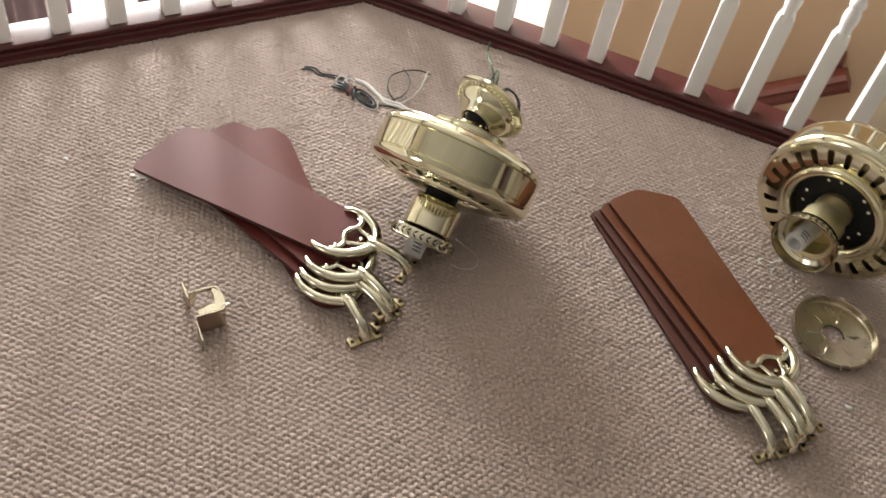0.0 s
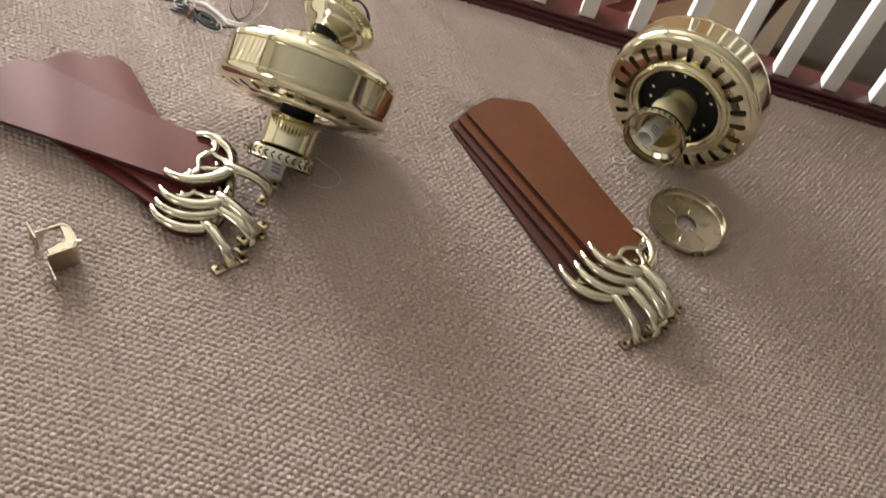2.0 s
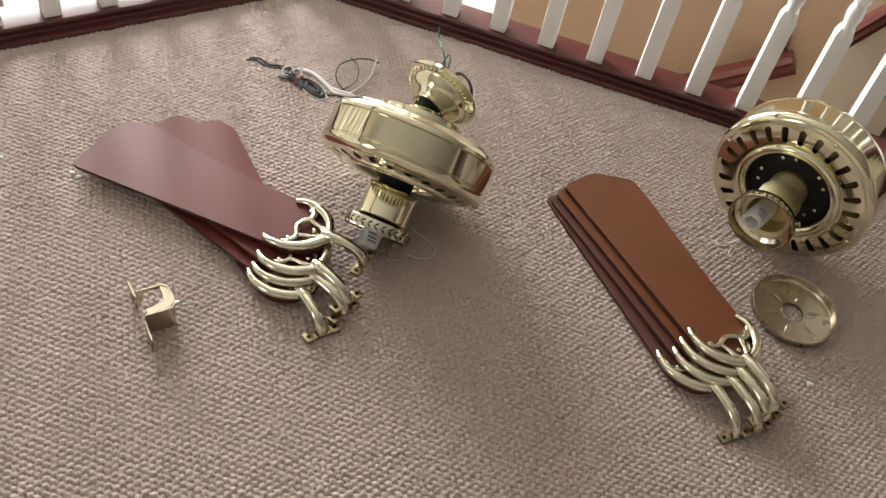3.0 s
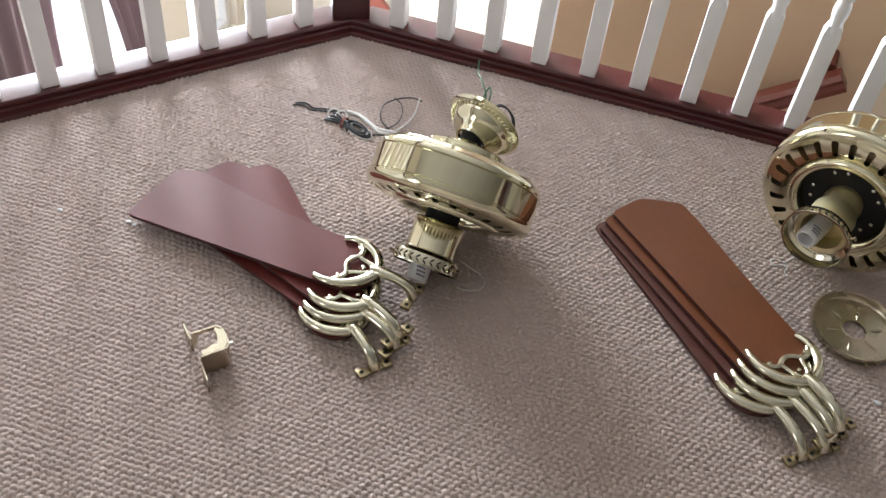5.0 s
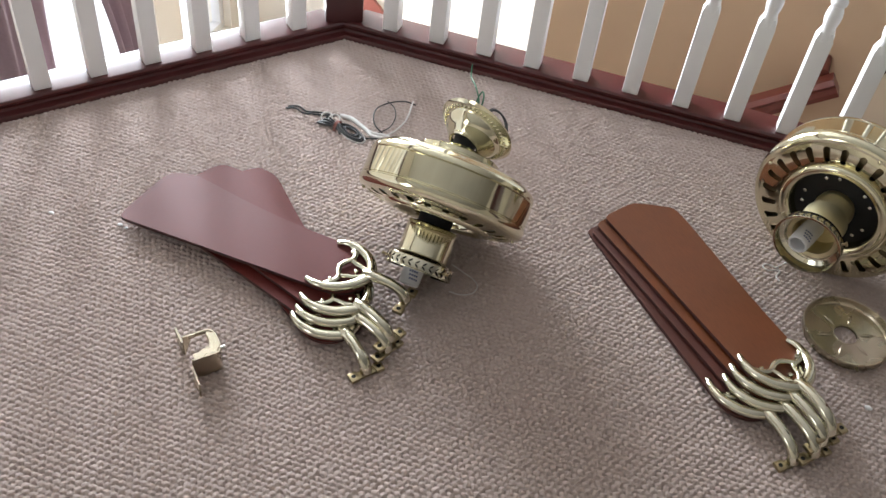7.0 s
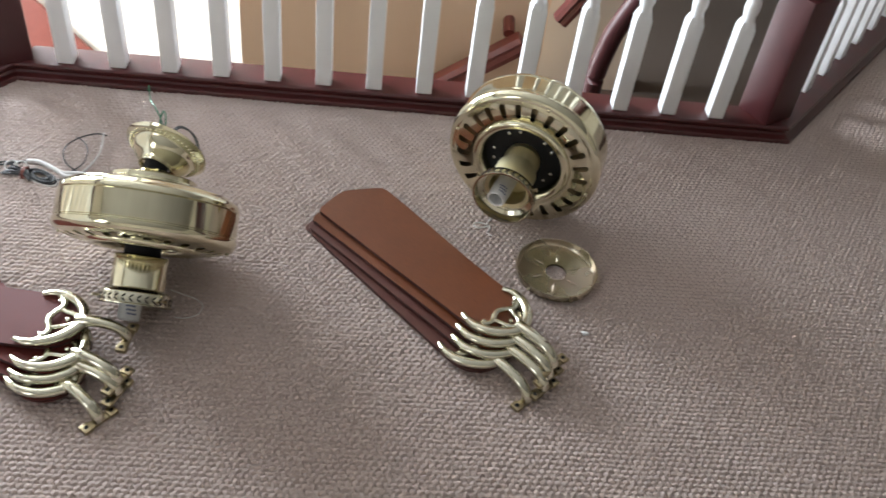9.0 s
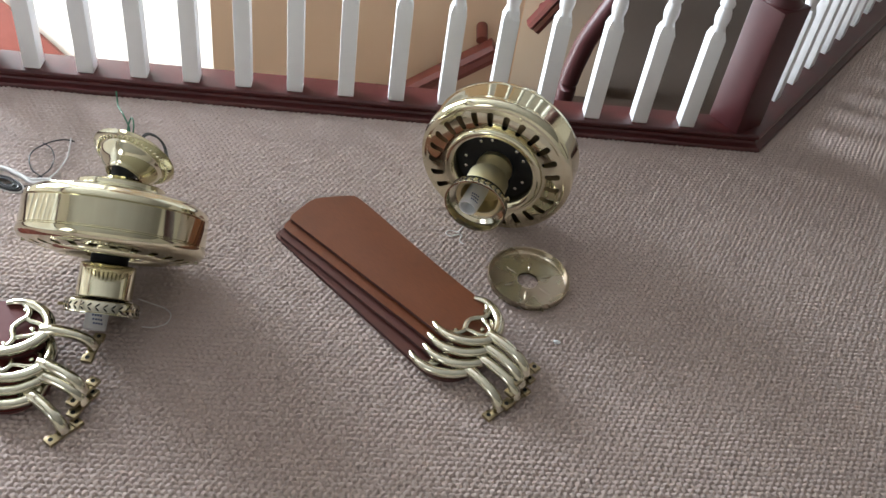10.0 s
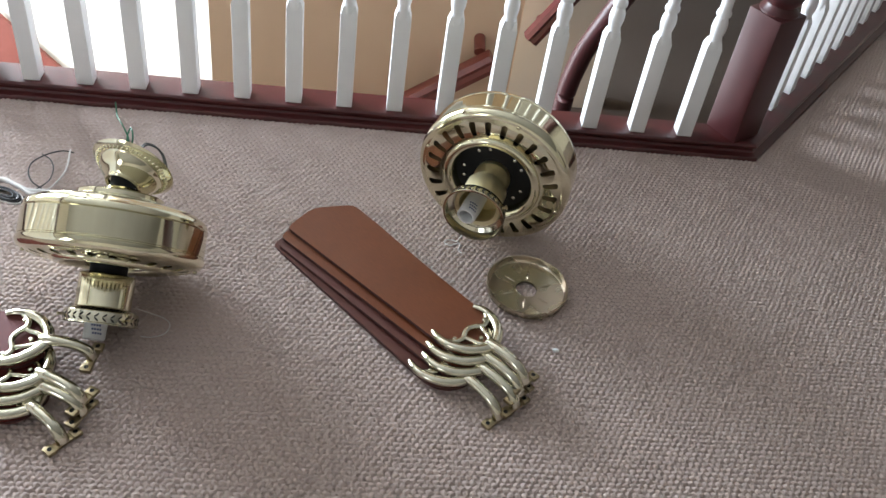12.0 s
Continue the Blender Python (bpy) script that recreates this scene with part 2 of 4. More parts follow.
A_END = CORNER - WAY * A_LENGTH
C_END = BEND + WAY * C_LENGTH
WEST, EAST, SOUTH, NORTH, TOP, LOW = -2.0, 6.4, -4.6, 3.2, 2.45, -2.7

bm = bmesh.new()
prism(bm, [(WEST, SOUTH), (EAST, SOUTH), (EAST, C_END.y + 0.1), (C_END.x, C_END.y + 0.1), (BEND.x, 0.05), (CORNER.x, 0.05),
           (WEST, A_END.y + 0.05)], -0.25, -0.002)
tagged(solid("floor", bm, CARPET_FAR), "beige looped carpet floor of the upper landing", "floor", kind="structure")

# looped pile: rows of raised loops, offset row by row
step_x, step_y = 0.0021, 0.0019
loop_x, loop_y = 0.0106, 0.0087
xs, ys = np.arange(-0.74, 2.20, step_x), np.arange(-1.30, 0.60, step_y)
gx, gy = np.meshgrid(xs, ys)
rng = np.random.default_rng(3)


def soft_noise(cell, seed):
    r = np.random.default_rng(seed)
    nx, ny = int(3.2 / cell) + 4, int(2.3 / cell) + 4
    g = r.standard_normal((ny, nx))
    u, v = (gx + 0.8) / cell, (gy + 1.5) / cell
    i, j = np.floor(u).astype(int), np.floor(v).astype(int)
    fu, fv = u - i, v - j
    fu, fv = fu * fu * (3 - 2 * fu), fv * fv * (3 - 2 * fv)
    return (g[j, i] * (1 - fu) + g[j, i + 1] * fu) * (1 - fv) + (g[j + 1, i] * (1 - fu) + g[j + 1, i + 1] * fu) * fv


wx = gx + soft_noise(0.0085, 8) * 0.0005 + soft_noise(0.03, 1) * 0.0006 + soft_noise(0.3, 2) * 0.004
wy = gy + soft_noise(0.0080, 9) * 0.00045 + soft_noise(0.025, 4) * 0.0007 + soft_noise(0.4, 5) * 0.005
row = np.floor(wy / loop_y)
fy = wy / loop_y - row - 0.5
shift = np.where(row % 2 > 0, 0.5, 0.0)
col = np.floor(wx / loop_x + shift)
fx = wx / loop_x + shift - col - 0.5
lift = 0.86 + 0.26 * np.abs(np.sin(row * 127.1 + col * 311.7) * 43758.5 % 1.0)
ax, ay = (2 * fx) ** 2, (2 * fy) ** 2
gz = 0.0060 * lift * np.clip(1 - 0.50 * ax * ay - 0.36 * ay ** 2 - 0.58 * ax ** 2, 0, 1)
pit = np.exp(-((np.abs(2 * fx) - 1) ** 2 / 0.10 + (np.abs(2 * fy) - 1) ** 2 / 0.16))
gz = gz - 0.0036 * pit + soft_noise(0.0045, 21) * 0.00040
gz = gz + rng.standard_normal(gz.shape) * 0.00016
ny_, nx_ = gz.shape
side_a = (gx - CORNER.x) * WAY.y - (gy - CORNER.y) * WAY.x       # positive on the carpet's side
side_c = (gx - BEND.x) * WAY.y - (gy - BEND.y) * WAY.x
inside = (side_a > 0.01) & ((gy < -0.012) | (side_c > 0.01))
index = np.arange(nx_ * ny_).reshape(ny_, nx_)
ok = inside[:-1, :-1] & inside[1:, :-1] & inside[:-1, 1:] & inside[1:, 1:]
quads = np.stack([index[:-1, :-1], index[:-1, 1:], index[1:, 1:], index[1:, :-1]], -1)[ok]
used = np.unique(quads)
remap = np.full(nx_ * ny_, -1)
remap[used] = np.arange(len(used))
coords = np.stack([gx.ravel(), gy.ravel(), gz.ravel()], -1)[used].astype(np.float32)
quads = remap[quads].astype(np.int32)
me = bpy.data.meshes.new("carpet")
me.vertices.add(len(coords))
me.vertices.foreach_set("co", coords.ravel())
me.loops.add(quads.size)
me.loops.foreach_set("vertex_index", quads.ravel())
me.polygons.add(len(quads))
me.polygons.foreach_set("loop_start", np.arange(0, quads.size, 4, dtype=np.int32))
me.update(calc_edges=True)
me.validate()
me.shade_smooth()
me.materials.append(CARPET)
tagged(new("carpet", me), "beige looped pile carpet in offset rows, slightly worn", "carpet", kind="stuff")

# ---------------------------------------------------------------- walls, ceiling, lower storey


def wall(name, lo, hi, mat, label):
    bm = bmesh.new()
    box(bm, lo, hi)
    return tagged(solid(name, bm, mat), label, "wall", kind="structure")


def wall_with_openings(name, x0, x1, y0, y1, z0, z1, holes, mat, label):
    """A wall across x that runs in y, with openings (ya, yb, za, zb) in order of y."""
    bm = bmesh.new()
    y = y0
    for ya, yb, za, zb in holes:
        box(bm, (x0, y, z0), (x1, ya, z1))
        box(bm, (x0, ya, z0), (x1, yb, za))
        box(bm, (x0, ya, zb), (x1, yb, z1))
        y = yb
    box(bm, (x0, y, z0), (x1, y1, z1))
    return tagged(solid(name, bm, mat), label, "wall", kind="structure")


WINDOWS = [(-3.7, -2.5, 0.7, 2.1), (1.0, 2.2, -2.2, 2.1), (2.44, 3.0, -2.2, 2.1)]
# west and north walls: window brightness is put into the cream base colour
wall_with_openings("wall_west", WEST - 0.16, WEST, SOUTH, NORTH, LOW, TOP, WINDOWS, CREAM_AND_LIT_TAN, "tan wall with tall bright windows, daylight put into its cream colour")
for ya, yb in ((1.0, 2.2), (2.44, 3.0)):
    wall("wall_spandrel", (WEST - 0.16, ya, -0.45), (WEST, yb, 0.28), CREAM_AND_LIT_TAN, "tan wall between the upper and lower window, brightened to cream")
wall("wall_north", (WEST - 0.16, NORTH, LOW), (EAST + 0.15, NORTH + 0.15, TOP), CREAM_AND_LIT_TAN, "tan wall across the stairwell, daylight put into its pale colour")
wall("wall_south", (WEST - 0.16, SOUTH - 0.15, LOW), (EAST + 0.15, SOUTH, TOP), BEIGE_AND_SHADED_TAN, "plain beige painted wall")
wall("wall_east", (EAST, SOUTH, LOW), (EAST + 0.15, NORTH, TOP), BEIGE_AND_SHADED_TAN, "plain beige painted wall")
bm = bmesh.new()
box(bm, (WEST - 0.16, SOUTH - 0.15, TOP), (EAST + 0.15, NORTH + 0.15, TOP + 0.12))
tagged(solid("ceiling", bm, CEILING), "plain white ceiling", "ceiling", kind="structure")
bm = bmesh.new()
box(bm, (WEST - 0.16, SOUTH - 0.15, LOW - 0.12), (EAST + 0.15, NORTH + 0.15, LOW))
tagged(solid("lower_floor", bm, CARPET_FAR), "beige carpet floor of the lower storey", "floor", kind="structure")

# unseen dark door added in the east wall, only to darken reflections in the brass
root = tagged(empty("door_1", pose(EAST - 0.02, -0.9, 0.0)), "unseen dark wooden door, closed, added for dark reflections in the brass", "door", kind="structure")
for name, lo, hi in (("leaf", (-0.005, -0.40, 0.0), (0.02, 0.40, 2.03)), ("door_frame", (-0.02, -0.47, 0.0), (0.02, -0.402, 2.1)),
                     ("door_frame", (-0.02, 0.402, 0.0), (0.02, 0.47, 2.1)), ("door_frame", (-0.02, -0.402, 2.032), (0.02, 0.402, 2.1)),
                     ("panel", (-0.014, -0.30, 0.2), (-0.0045, 0.30, 0.9)), ("panel", (-0.014, -0.30, 1.05), (-0.0045, 0.30, 1.9))):
    bm = bmesh.new()
    box(bm, lo, hi, bevel=0.004)
    part(name, bm, NEWEL_WOOD, root, "", 30)

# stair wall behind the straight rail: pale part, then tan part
wall("wall_stair_pale", (-0.95, 2.45, LOW), (0.75, 2.55, TOP), CREAM_AND_LIT_TAN, "pale cream wall lit by the window")
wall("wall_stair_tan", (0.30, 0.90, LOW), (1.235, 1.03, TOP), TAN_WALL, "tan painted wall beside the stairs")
# tan wall whose shade is put into the greyer base colour
wall("wall_landing", (1.235, 1.62, LOW), (1.75, 1.72, TOP), BEIGE_AND_SHADED_TAN, "tan wall behind the stair landing, shade put into its beige colour")
# half landing; its carpet colour already holds the shade
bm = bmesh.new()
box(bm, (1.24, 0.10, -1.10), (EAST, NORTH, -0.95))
tagged(solid("stair_landing", bm, CARPET_SHADED), "carpeted half landing, shade put into its dark brown colour", "landing", kind="structure")

# added slab, out of view, that shades the landing and the wall behind
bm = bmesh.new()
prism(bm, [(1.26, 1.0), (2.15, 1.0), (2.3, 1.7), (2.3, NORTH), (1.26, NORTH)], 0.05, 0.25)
tagged(solid("landing_light_blocker", bm, TAN_WALL), "unseen tan slab added above the landing to keep light off it", "wall", kind="structure")

# daylight outside the windows
bm = bmesh.new()
box(bm, (WEST - 0.75, SOUTH, LOW - 3), (WEST - 0.7, NORTH + 2.5, TOP + 1))
tagged(solid("backdrop", bm, DAYLIGHT), "overexposed white daylight outside", "sky", kind="structure")


def window(name, y0, y1, z0, z1):
    root = tagged(empty(name, pose(WEST - 0.08, (y0 + y1) / 2, z0)), "white framed window full of daylight", "window", kind="structure")
    w, h = (y1 - y0) / 2, z1 - z0
    sill = (("window_sill", (0.03, -w, -0.0), (0.12, w, 0.03)),) if z0 > 0 else ()
    for nm, lo, hi in (("window_frame", (-0.03, -w, 0), (0.03, -w + 0.05, h)), ("window_frame", (-0.03, w - 0.05, 0), (0.03, w, h)),
                       ("window_frame", (-0.03, -w + 0.05, 0), (0.03, w - 0.05, 0.05)),
                       ("window_frame", (-0.03, -w + 0.05, h - 0.05), (0.03, w - 0.05, h))) + sill:
        bm = bmesh.new()
        box(bm, lo, hi, bevel=0.004)
        part(nm, bm, WHITE_PAINT, root)


for i, (y0, y1, z0, z1) in enumerate([WINDOWS[0], (1.0, 2.2, -2.2, -0.45), (1.0, 2.2, 0.28, 2.1), (2.44, 3.0, -2.2, -0.45), (2.44, 3.0, 0.28, 2.1)]):
    window("window_%d" % (i + 1), y0, y1, z0, z1)


def drape(y_wall, y_free, slope, bow, label):
    """A gathered curtain panel at the lower west window; its free edge leans and bows."""
    bm = bmesh.new()
    rows, cols = 40, 40
    z_top, z_bot = -0.38, -2.5
    grid = []
    for r in range(rows + 1):
        z = z_top + (z_bot - z_top) * r / rows
        free = y_free + slope * (z + 1.2) + bow * math.cos((z + 1.4) * 3.2)
        row_v = []
        for c in range(cols + 1):
            s = c / cols
            x = WEST + 0.12 + 0.024 * math.sin(s * 9 * math.pi + 0.3 * math.sin(z * 2))
            row_v.append(bm.verts.new((x, y_wall + (free - y_wall) * s, z)))
        grid.append(row_v)
    for a, b in zip(grid, grid[1:]):
        for i in range(cols):
            bm.faces.new((a[i], a[i + 1], b[i + 1], b[i]))
    bmesh.ops.solidify(bm, geom=list(bm.faces), thickness=0.006)
    return tagged(solid("curtain", bm, DRAPE, 60), label, "curtain", group="window curtains")


drape(0.72, 1.245, 0.0, -0.03, "dark gathered curtain beside the bright window, haze put into its mauve colour")
drape(1.98, 1.57, -0.22, 0.03, "dark gathered curtain beside the bright window, haze put into its mauve colour")

# ---------------------------------------------------------------- railings
SHOE_PROFILE = [(0.0225, 0.0), (0.0245, 0.004), (0.0250, 0.009), (0.0225, 0.0135), (0.016, 0.0150), (0.0095, 0.0165), (0.0065, 0.020), (0.0065, 0.024),
                (0.0090, 0.028), (0.0125, 0.0305), (0.0130, 0.034), (0.0105, 0.0372), (0.008, SHOE), (-0.058, SHOE), (-0.062, SHOE - 0.004), (-0.062, -0.23), (0.0225, -0.23)]
WIDER = 0.022           # the base rail along the hall reaches further out
WIDE_PROFILE = [(o + (WIDER if o > 0 else 0.0), u) for o, u in SHOE_PROFILE]
RAIL_PROFILE = [(0.03, 0.0), (0.032, 0.012), (0.028, 0.03), (0.031, 0.042), (0.024, 0.056), (0.0, 0.063), (-0.024, 0.056),
                (-0.031, 0.042), (-0.028, 0.03), (-0.032, 0.012), (-0.03, 0.0)]
HALF = 0.0165


def baluster_mesh():
    bm = bmesh.new()
    h = HALF
    block = 0.224
    box(bm, (-h, -h, 0), (h, h, block - 0.012), bevel=0.0022)
    prof = [(h * 1.02, block - 0.0125), (h * 0.98, block - 0.004), (0.0135, block + 0.006), (0.0122, block + 0.012), (0.0138, block + 0.020),
            (0.0150, block + 0.026), (0.0156, block + 0.034), (0.0145, block + 0.044), (0.0122, block + 0.051), (0.0118, block + 0.055),
            (0.0146, block + 0.058), (0.0152, block + 0.062), (0.0146, block + 0.066), (0.0116, block + 0.071), (0.0118, block + 0.090),
            (0.0150, block + 0.120), (0.0168, block + 0.160), (0.0160, block + 0.220), (0.0130, block + 0.330), (0.0105, block + 0.400),
            (0.0105, block + 0.415), (0.0150, block + 0.420), (0.0150, block + 0.428), (0.011, block + 0.434), (h * 0.98, block + 0.45)]
    lathe(bm, prof, 20)
    # shoulders: four-sided neck between block and turning
    ring = [(h, -h), (h, h), (-h, h), (-h, -h)]
    low = [bm.verts.new((x, y, block - 0.0125)) for x, y in ring]
    top = [bm.verts.new((x * 0.72, y * 0.72, block + 0.004)) for x, y in ring]
    for i in range(4):
        bm.faces.new((low[i], low[(i + 1) % 4], top[(i + 1) % 4], top[i]))
    bm.faces.new(top)
    box(bm, (-h, -h, block + 0.448), (h, h, 0.87 - SHOE), bevel=0.002)
    return link_mesh("baluster", bm, WHITE_PAINT, 35)


BALUSTER = baluster_mesh()


def railing(name_label, start, end, places, mitre_a, mitre_b, shoe=SHOE_PROFILE, shoe_a=None, shoe_b=None):
    """A run of base rail, balusters and handrail; the carpet lies to the right of the way from start to end."""
    root = tagged(empty("stair_railing"), name_label, "railing", group="landing railings")
    bm = bmesh.new()
    sweep(bm, shoe, start, end, shoe_a or mitre_a, shoe_b or mitre_b)
    part("base_rail", bm, MAHOGANY, root, "dark red mahogany moulded base rail", 35)
    d = (Vector(end) - Vector(start)).normalized()
    left = Vector((-d.y, d.x))
    mid = left * HALF
    bm = bmesh.new()
    sweep(bm, [(o, u + 0.87) for o, u in RAIL_PROFILE], Vector(start) + mid, Vector(end) + mid, mitre_a, mitre_b)
    part("handrail", bm, MAHOGANY, root, "dark red mahogany handrail", 35)
    yaw = math.atan2(d.y, d.x)
    for s in places:
        p = Vector(start) + d * s + mid
        ob = new("baluster", BALUSTER)
        ob.parent = root
        ob.matrix_basis = pose(p.x, p.y, SHOE, 0, 0, math.degrees(yaw))
    return root


half_turn = math.tan(TURN / 2)


def bend_c(o):
    """Shift of the wide base rail's end where it meets the straight one."""
    return (math.cos(TURN) * o - (o - WIDER)) / math.sin(TURN) if o > 0 else -half_turn * o


def bend_b(o):
    return math.sin(TURN) * (o + WIDER) + math.cos(TURN) * bend_c(o + WIDER) if o > 0 else half_turn * o


railing("white turned balusters on a mahogany base rail beside the window", A_END, CORNER,
        [A_LENGTH - GAP * i for i in range(1, 29)], 0, half_turn)
railing("white turned balusters on a mahogany base rail over the stairs", CORNER, BEND,
        [GAP * i for i in range(1, 15)], -half_turn, half_turn, shoe_b=bend_b)
railing("white turned balusters on a mahogany base rail along the hall", BEND, C_END,
        [0.188 + GAP * i for i in range(0, 26)], -half_turn, 0, WIDE_PROFILE, bend_c)


def newel(x, y, yaw, half, label):
    root = tagged(empty("newel_post", pose(x, y, SHOE, 0, 0, yaw)), label, "newel post", group="newel posts")
    bm = bmesh.new()
    h, block = half, 0.290
    box(bm, (-h, -h, 0), (h, h, block), bevel=0.004)
    part("base_block", bm, NEWEL_WOOD, root, "", 35)
    bm = bmesh.new()
    lathe(bm, [(h * 0.98, block), (h * 0.98, block + 0.004), (h * 0.80, block + 0.012), (h * 0.74, block + 0.018), (h * 0.9, block + 0.026),
               (h * 0.96, block + 0.036), (h * 0.9, block + 0.046), (h * 0.7, block + 0.054), (h * 0.66, block + 0.075), (h * 0.9, block + 0.16),
               (h * 0.95, block + 0.22), (h * 0.75, block + 0.40), (h * 0.62, block + 0.47), (h * 0.9, block + 0.49), (h * 0.9, block + 0.5),
               (h * 0.8, 0.80)], 40, True)
    part("turned_shaft", bm, NEWEL_WOOD, root, "", 40)
    bm = bmesh.new()
    box(bm, (-h, -h, 0.80), (h, h, 1.0), bevel=0.004)
    lathe(bm, [(h * 0.9, 1.0), (h * 1.15, 1.012), (h * 1.15, 1.02), (h * 0.6, 1.03), (h * 0.9, 1.06), (h * 0.7, 1.09), (0.002, 1.1)], 40)
    part("cap", bm, NEWEL_WOOD, root, "", 40)
    return root


newel(-0.012, 0.022, 27, 0.040, "dark mahogany newel post at the railing corner")
newel(1.590, 0.044, 33, 0.041, "dark mahogany newel post with turned shaft")

# ---------------------------------------------------------------- stair handrails beyond the balusters


def wall_rail(points, label, mat, radius=0.026, bracket=None, name="stair_handrail"):
    root = tagged(empty(name, Matrix.Translation(points[0])), label, "handrail", group="stair handrails")
    o = Vector(points[0])
    bm = bmesh.new()
    pts = [Vector(p) - o for p in points]
    d = (pts[-1] - pts[0]).normalized()
    side = d.cross(Vector((0, 0, 1))).normalized()
    up = side.cross(d)
    prof = [(0.026, -0.022), (0.03, -0.006), (0.024, 0.008), (0.03, 0.02), (0.02, 0.034), (-0.02, 0.034), (-0.03, 0.02), (-0.024, 0.008),
            (-0.03, -0.006), (-0.026, -0.022)]
    rings = [[bm.verts.new(p + side * a + up * b) for a, b in prof] for p in (pts[0], pts[-1])]
    n = len(prof)
    for i in range(n):
        bm.faces.new((rings[0][i], rings[0][(i + 1) % n], rings[1][(i + 1) % n], rings[1][i]))
    bm.faces.new(rings[0])
    bm.faces.new(rings[1])
    part("rail", bm, mat, root, "", 30)
    if bracket:
        bm = bmesh.new()
        c, w = Vector(bracket[0]) - o, Vector(bracket[1]) - o
        tube(bm, [c, c.lerp(w, 0.5), w], 0.018, 14, 4)
        part("rosette", bm, mat, root, "round wooden end piece at the wall")
    return root


wall_rail([(1.165, 0.83, -0.305), (0.40, 0.83, -0.86)], "reddish wooden handrail fixed to the tan wall", RAIL_RED,
          bracket=((1.118, 0.85, -0.290), (1.118, 0.905, -0.270)))
wall_rail([(1.40, 1.52, -0.60), (1.74, 1.52, -0.05)], "dark red wooden handrail on the shaded wall", MAHOGANY,
          bracket=((1.44, 1.53, -0.56), (1.44, 1.63, -0.56)))
# curved dark handrail rising from the landing
root = tagged(empty("curved_handrail", pose(1.46, 1.05, -0.95)), "dark mahogany curved handrail rising from the landing", "handrail", group="stair handrails")
bm = bmesh.new()
tube(bm, [(0.0, 0, 0.0), (0.0, 0, 0.24), (0.0, 0, 0.40), (0.015, 0.0, 0.52), (0.05, 0.0, 0.64), (0.20, 0.02, 0.94), (0.5, 0.04, 1.4)], 0.034, 14, 6)
part("rail", bm, NEWEL_WOOD, root)

# sunlit wooden trim at the end of the pale wall
root = tagged(empty("stair_trim", pose(-0.96, 2.425, -1.67)), "orange-lit wooden skirting at the end of the pale wall", "trim", kind="structure")
bm = bmesh.new()
prism(bm, [(-0.12, 0.56), (-0.06, 0.50), (0.45, -0.06), (0.45, -0.6), (-0.12, -0.6)], 0, 0.02)
bmesh.ops.transform(bm, matrix=pose(0, 0.012, 0, 90, 0, 0), verts=bm.verts)
part("skirting", bm, RAIL_RED, root)

# ---------------------------------------------------------------- fan motors
DRUM = 0.139


def slotted_ring(bm, r_out, u_out, r_in, u_in, slots, r_a, r_b, thick):
    """A dished ring with radial slots cut through."""
    def height(r):
        t = (r_out - r) / (r_out - r_in)
        return u_out + (u_in - u_out) * t - 0.004 * math.sin(math.pi * t)
    sub = 12                # twelve steps a slot, of which the slot itself takes the middle ones
    seg = slots * sub
    half = math.pi / slots * 0.37
    bow = [-1.0, -0.72, 0.0, 0.72, 1.0]                     # across the slot
    cut = [0.0, 0.0030, 0.0042, 0.0030, 0.0]                # how far its rounded ends reach
    radii = [r_out, (r_out + r_a) / 2, r_a - 0.0042, (r_a + r_b) / 2, r_b + 0.0042, (r_b + r_in) / 2, r_in]
    grid = []
    for k, r in enumerate(radii):
        ring = []
        for i in range(seg):
            j = i % sub
            mid = 2 * math.pi * (i // sub + 0.5) / slots
            if 4 <= j <= 8:
                a = mid + half * bow[j - 4] * (1.0 + 0.10 * (1 if k <= 2 else 0))
                q = r + (cut[j - 4] if k == 2 else -cut[j - 4] if k == 4 else 0.0)
            else:
                a = 2 * math.pi * i / seg
                q = r
            ring.append(bm.verts.new((q * math.cos(a), q * math.sin(a), height(q))))
        grid.append(ring)
    for k in range(len(radii) - 1):
        for i in range(seg):
            if k in (2, 3) and 4 <= i % sub <= 7:
                continue
            bm.faces.new((grid[k][i], grid[k][(i + 1) % seg], grid[k + 1][(i + 1) % seg], grid[k + 1][i]))
    bmesh.ops.recalc_face_normals(bm, faces=bm.faces)
    bmesh.ops.solidify(bm, geom=list(bm.faces), thickness=thick)
    return bm


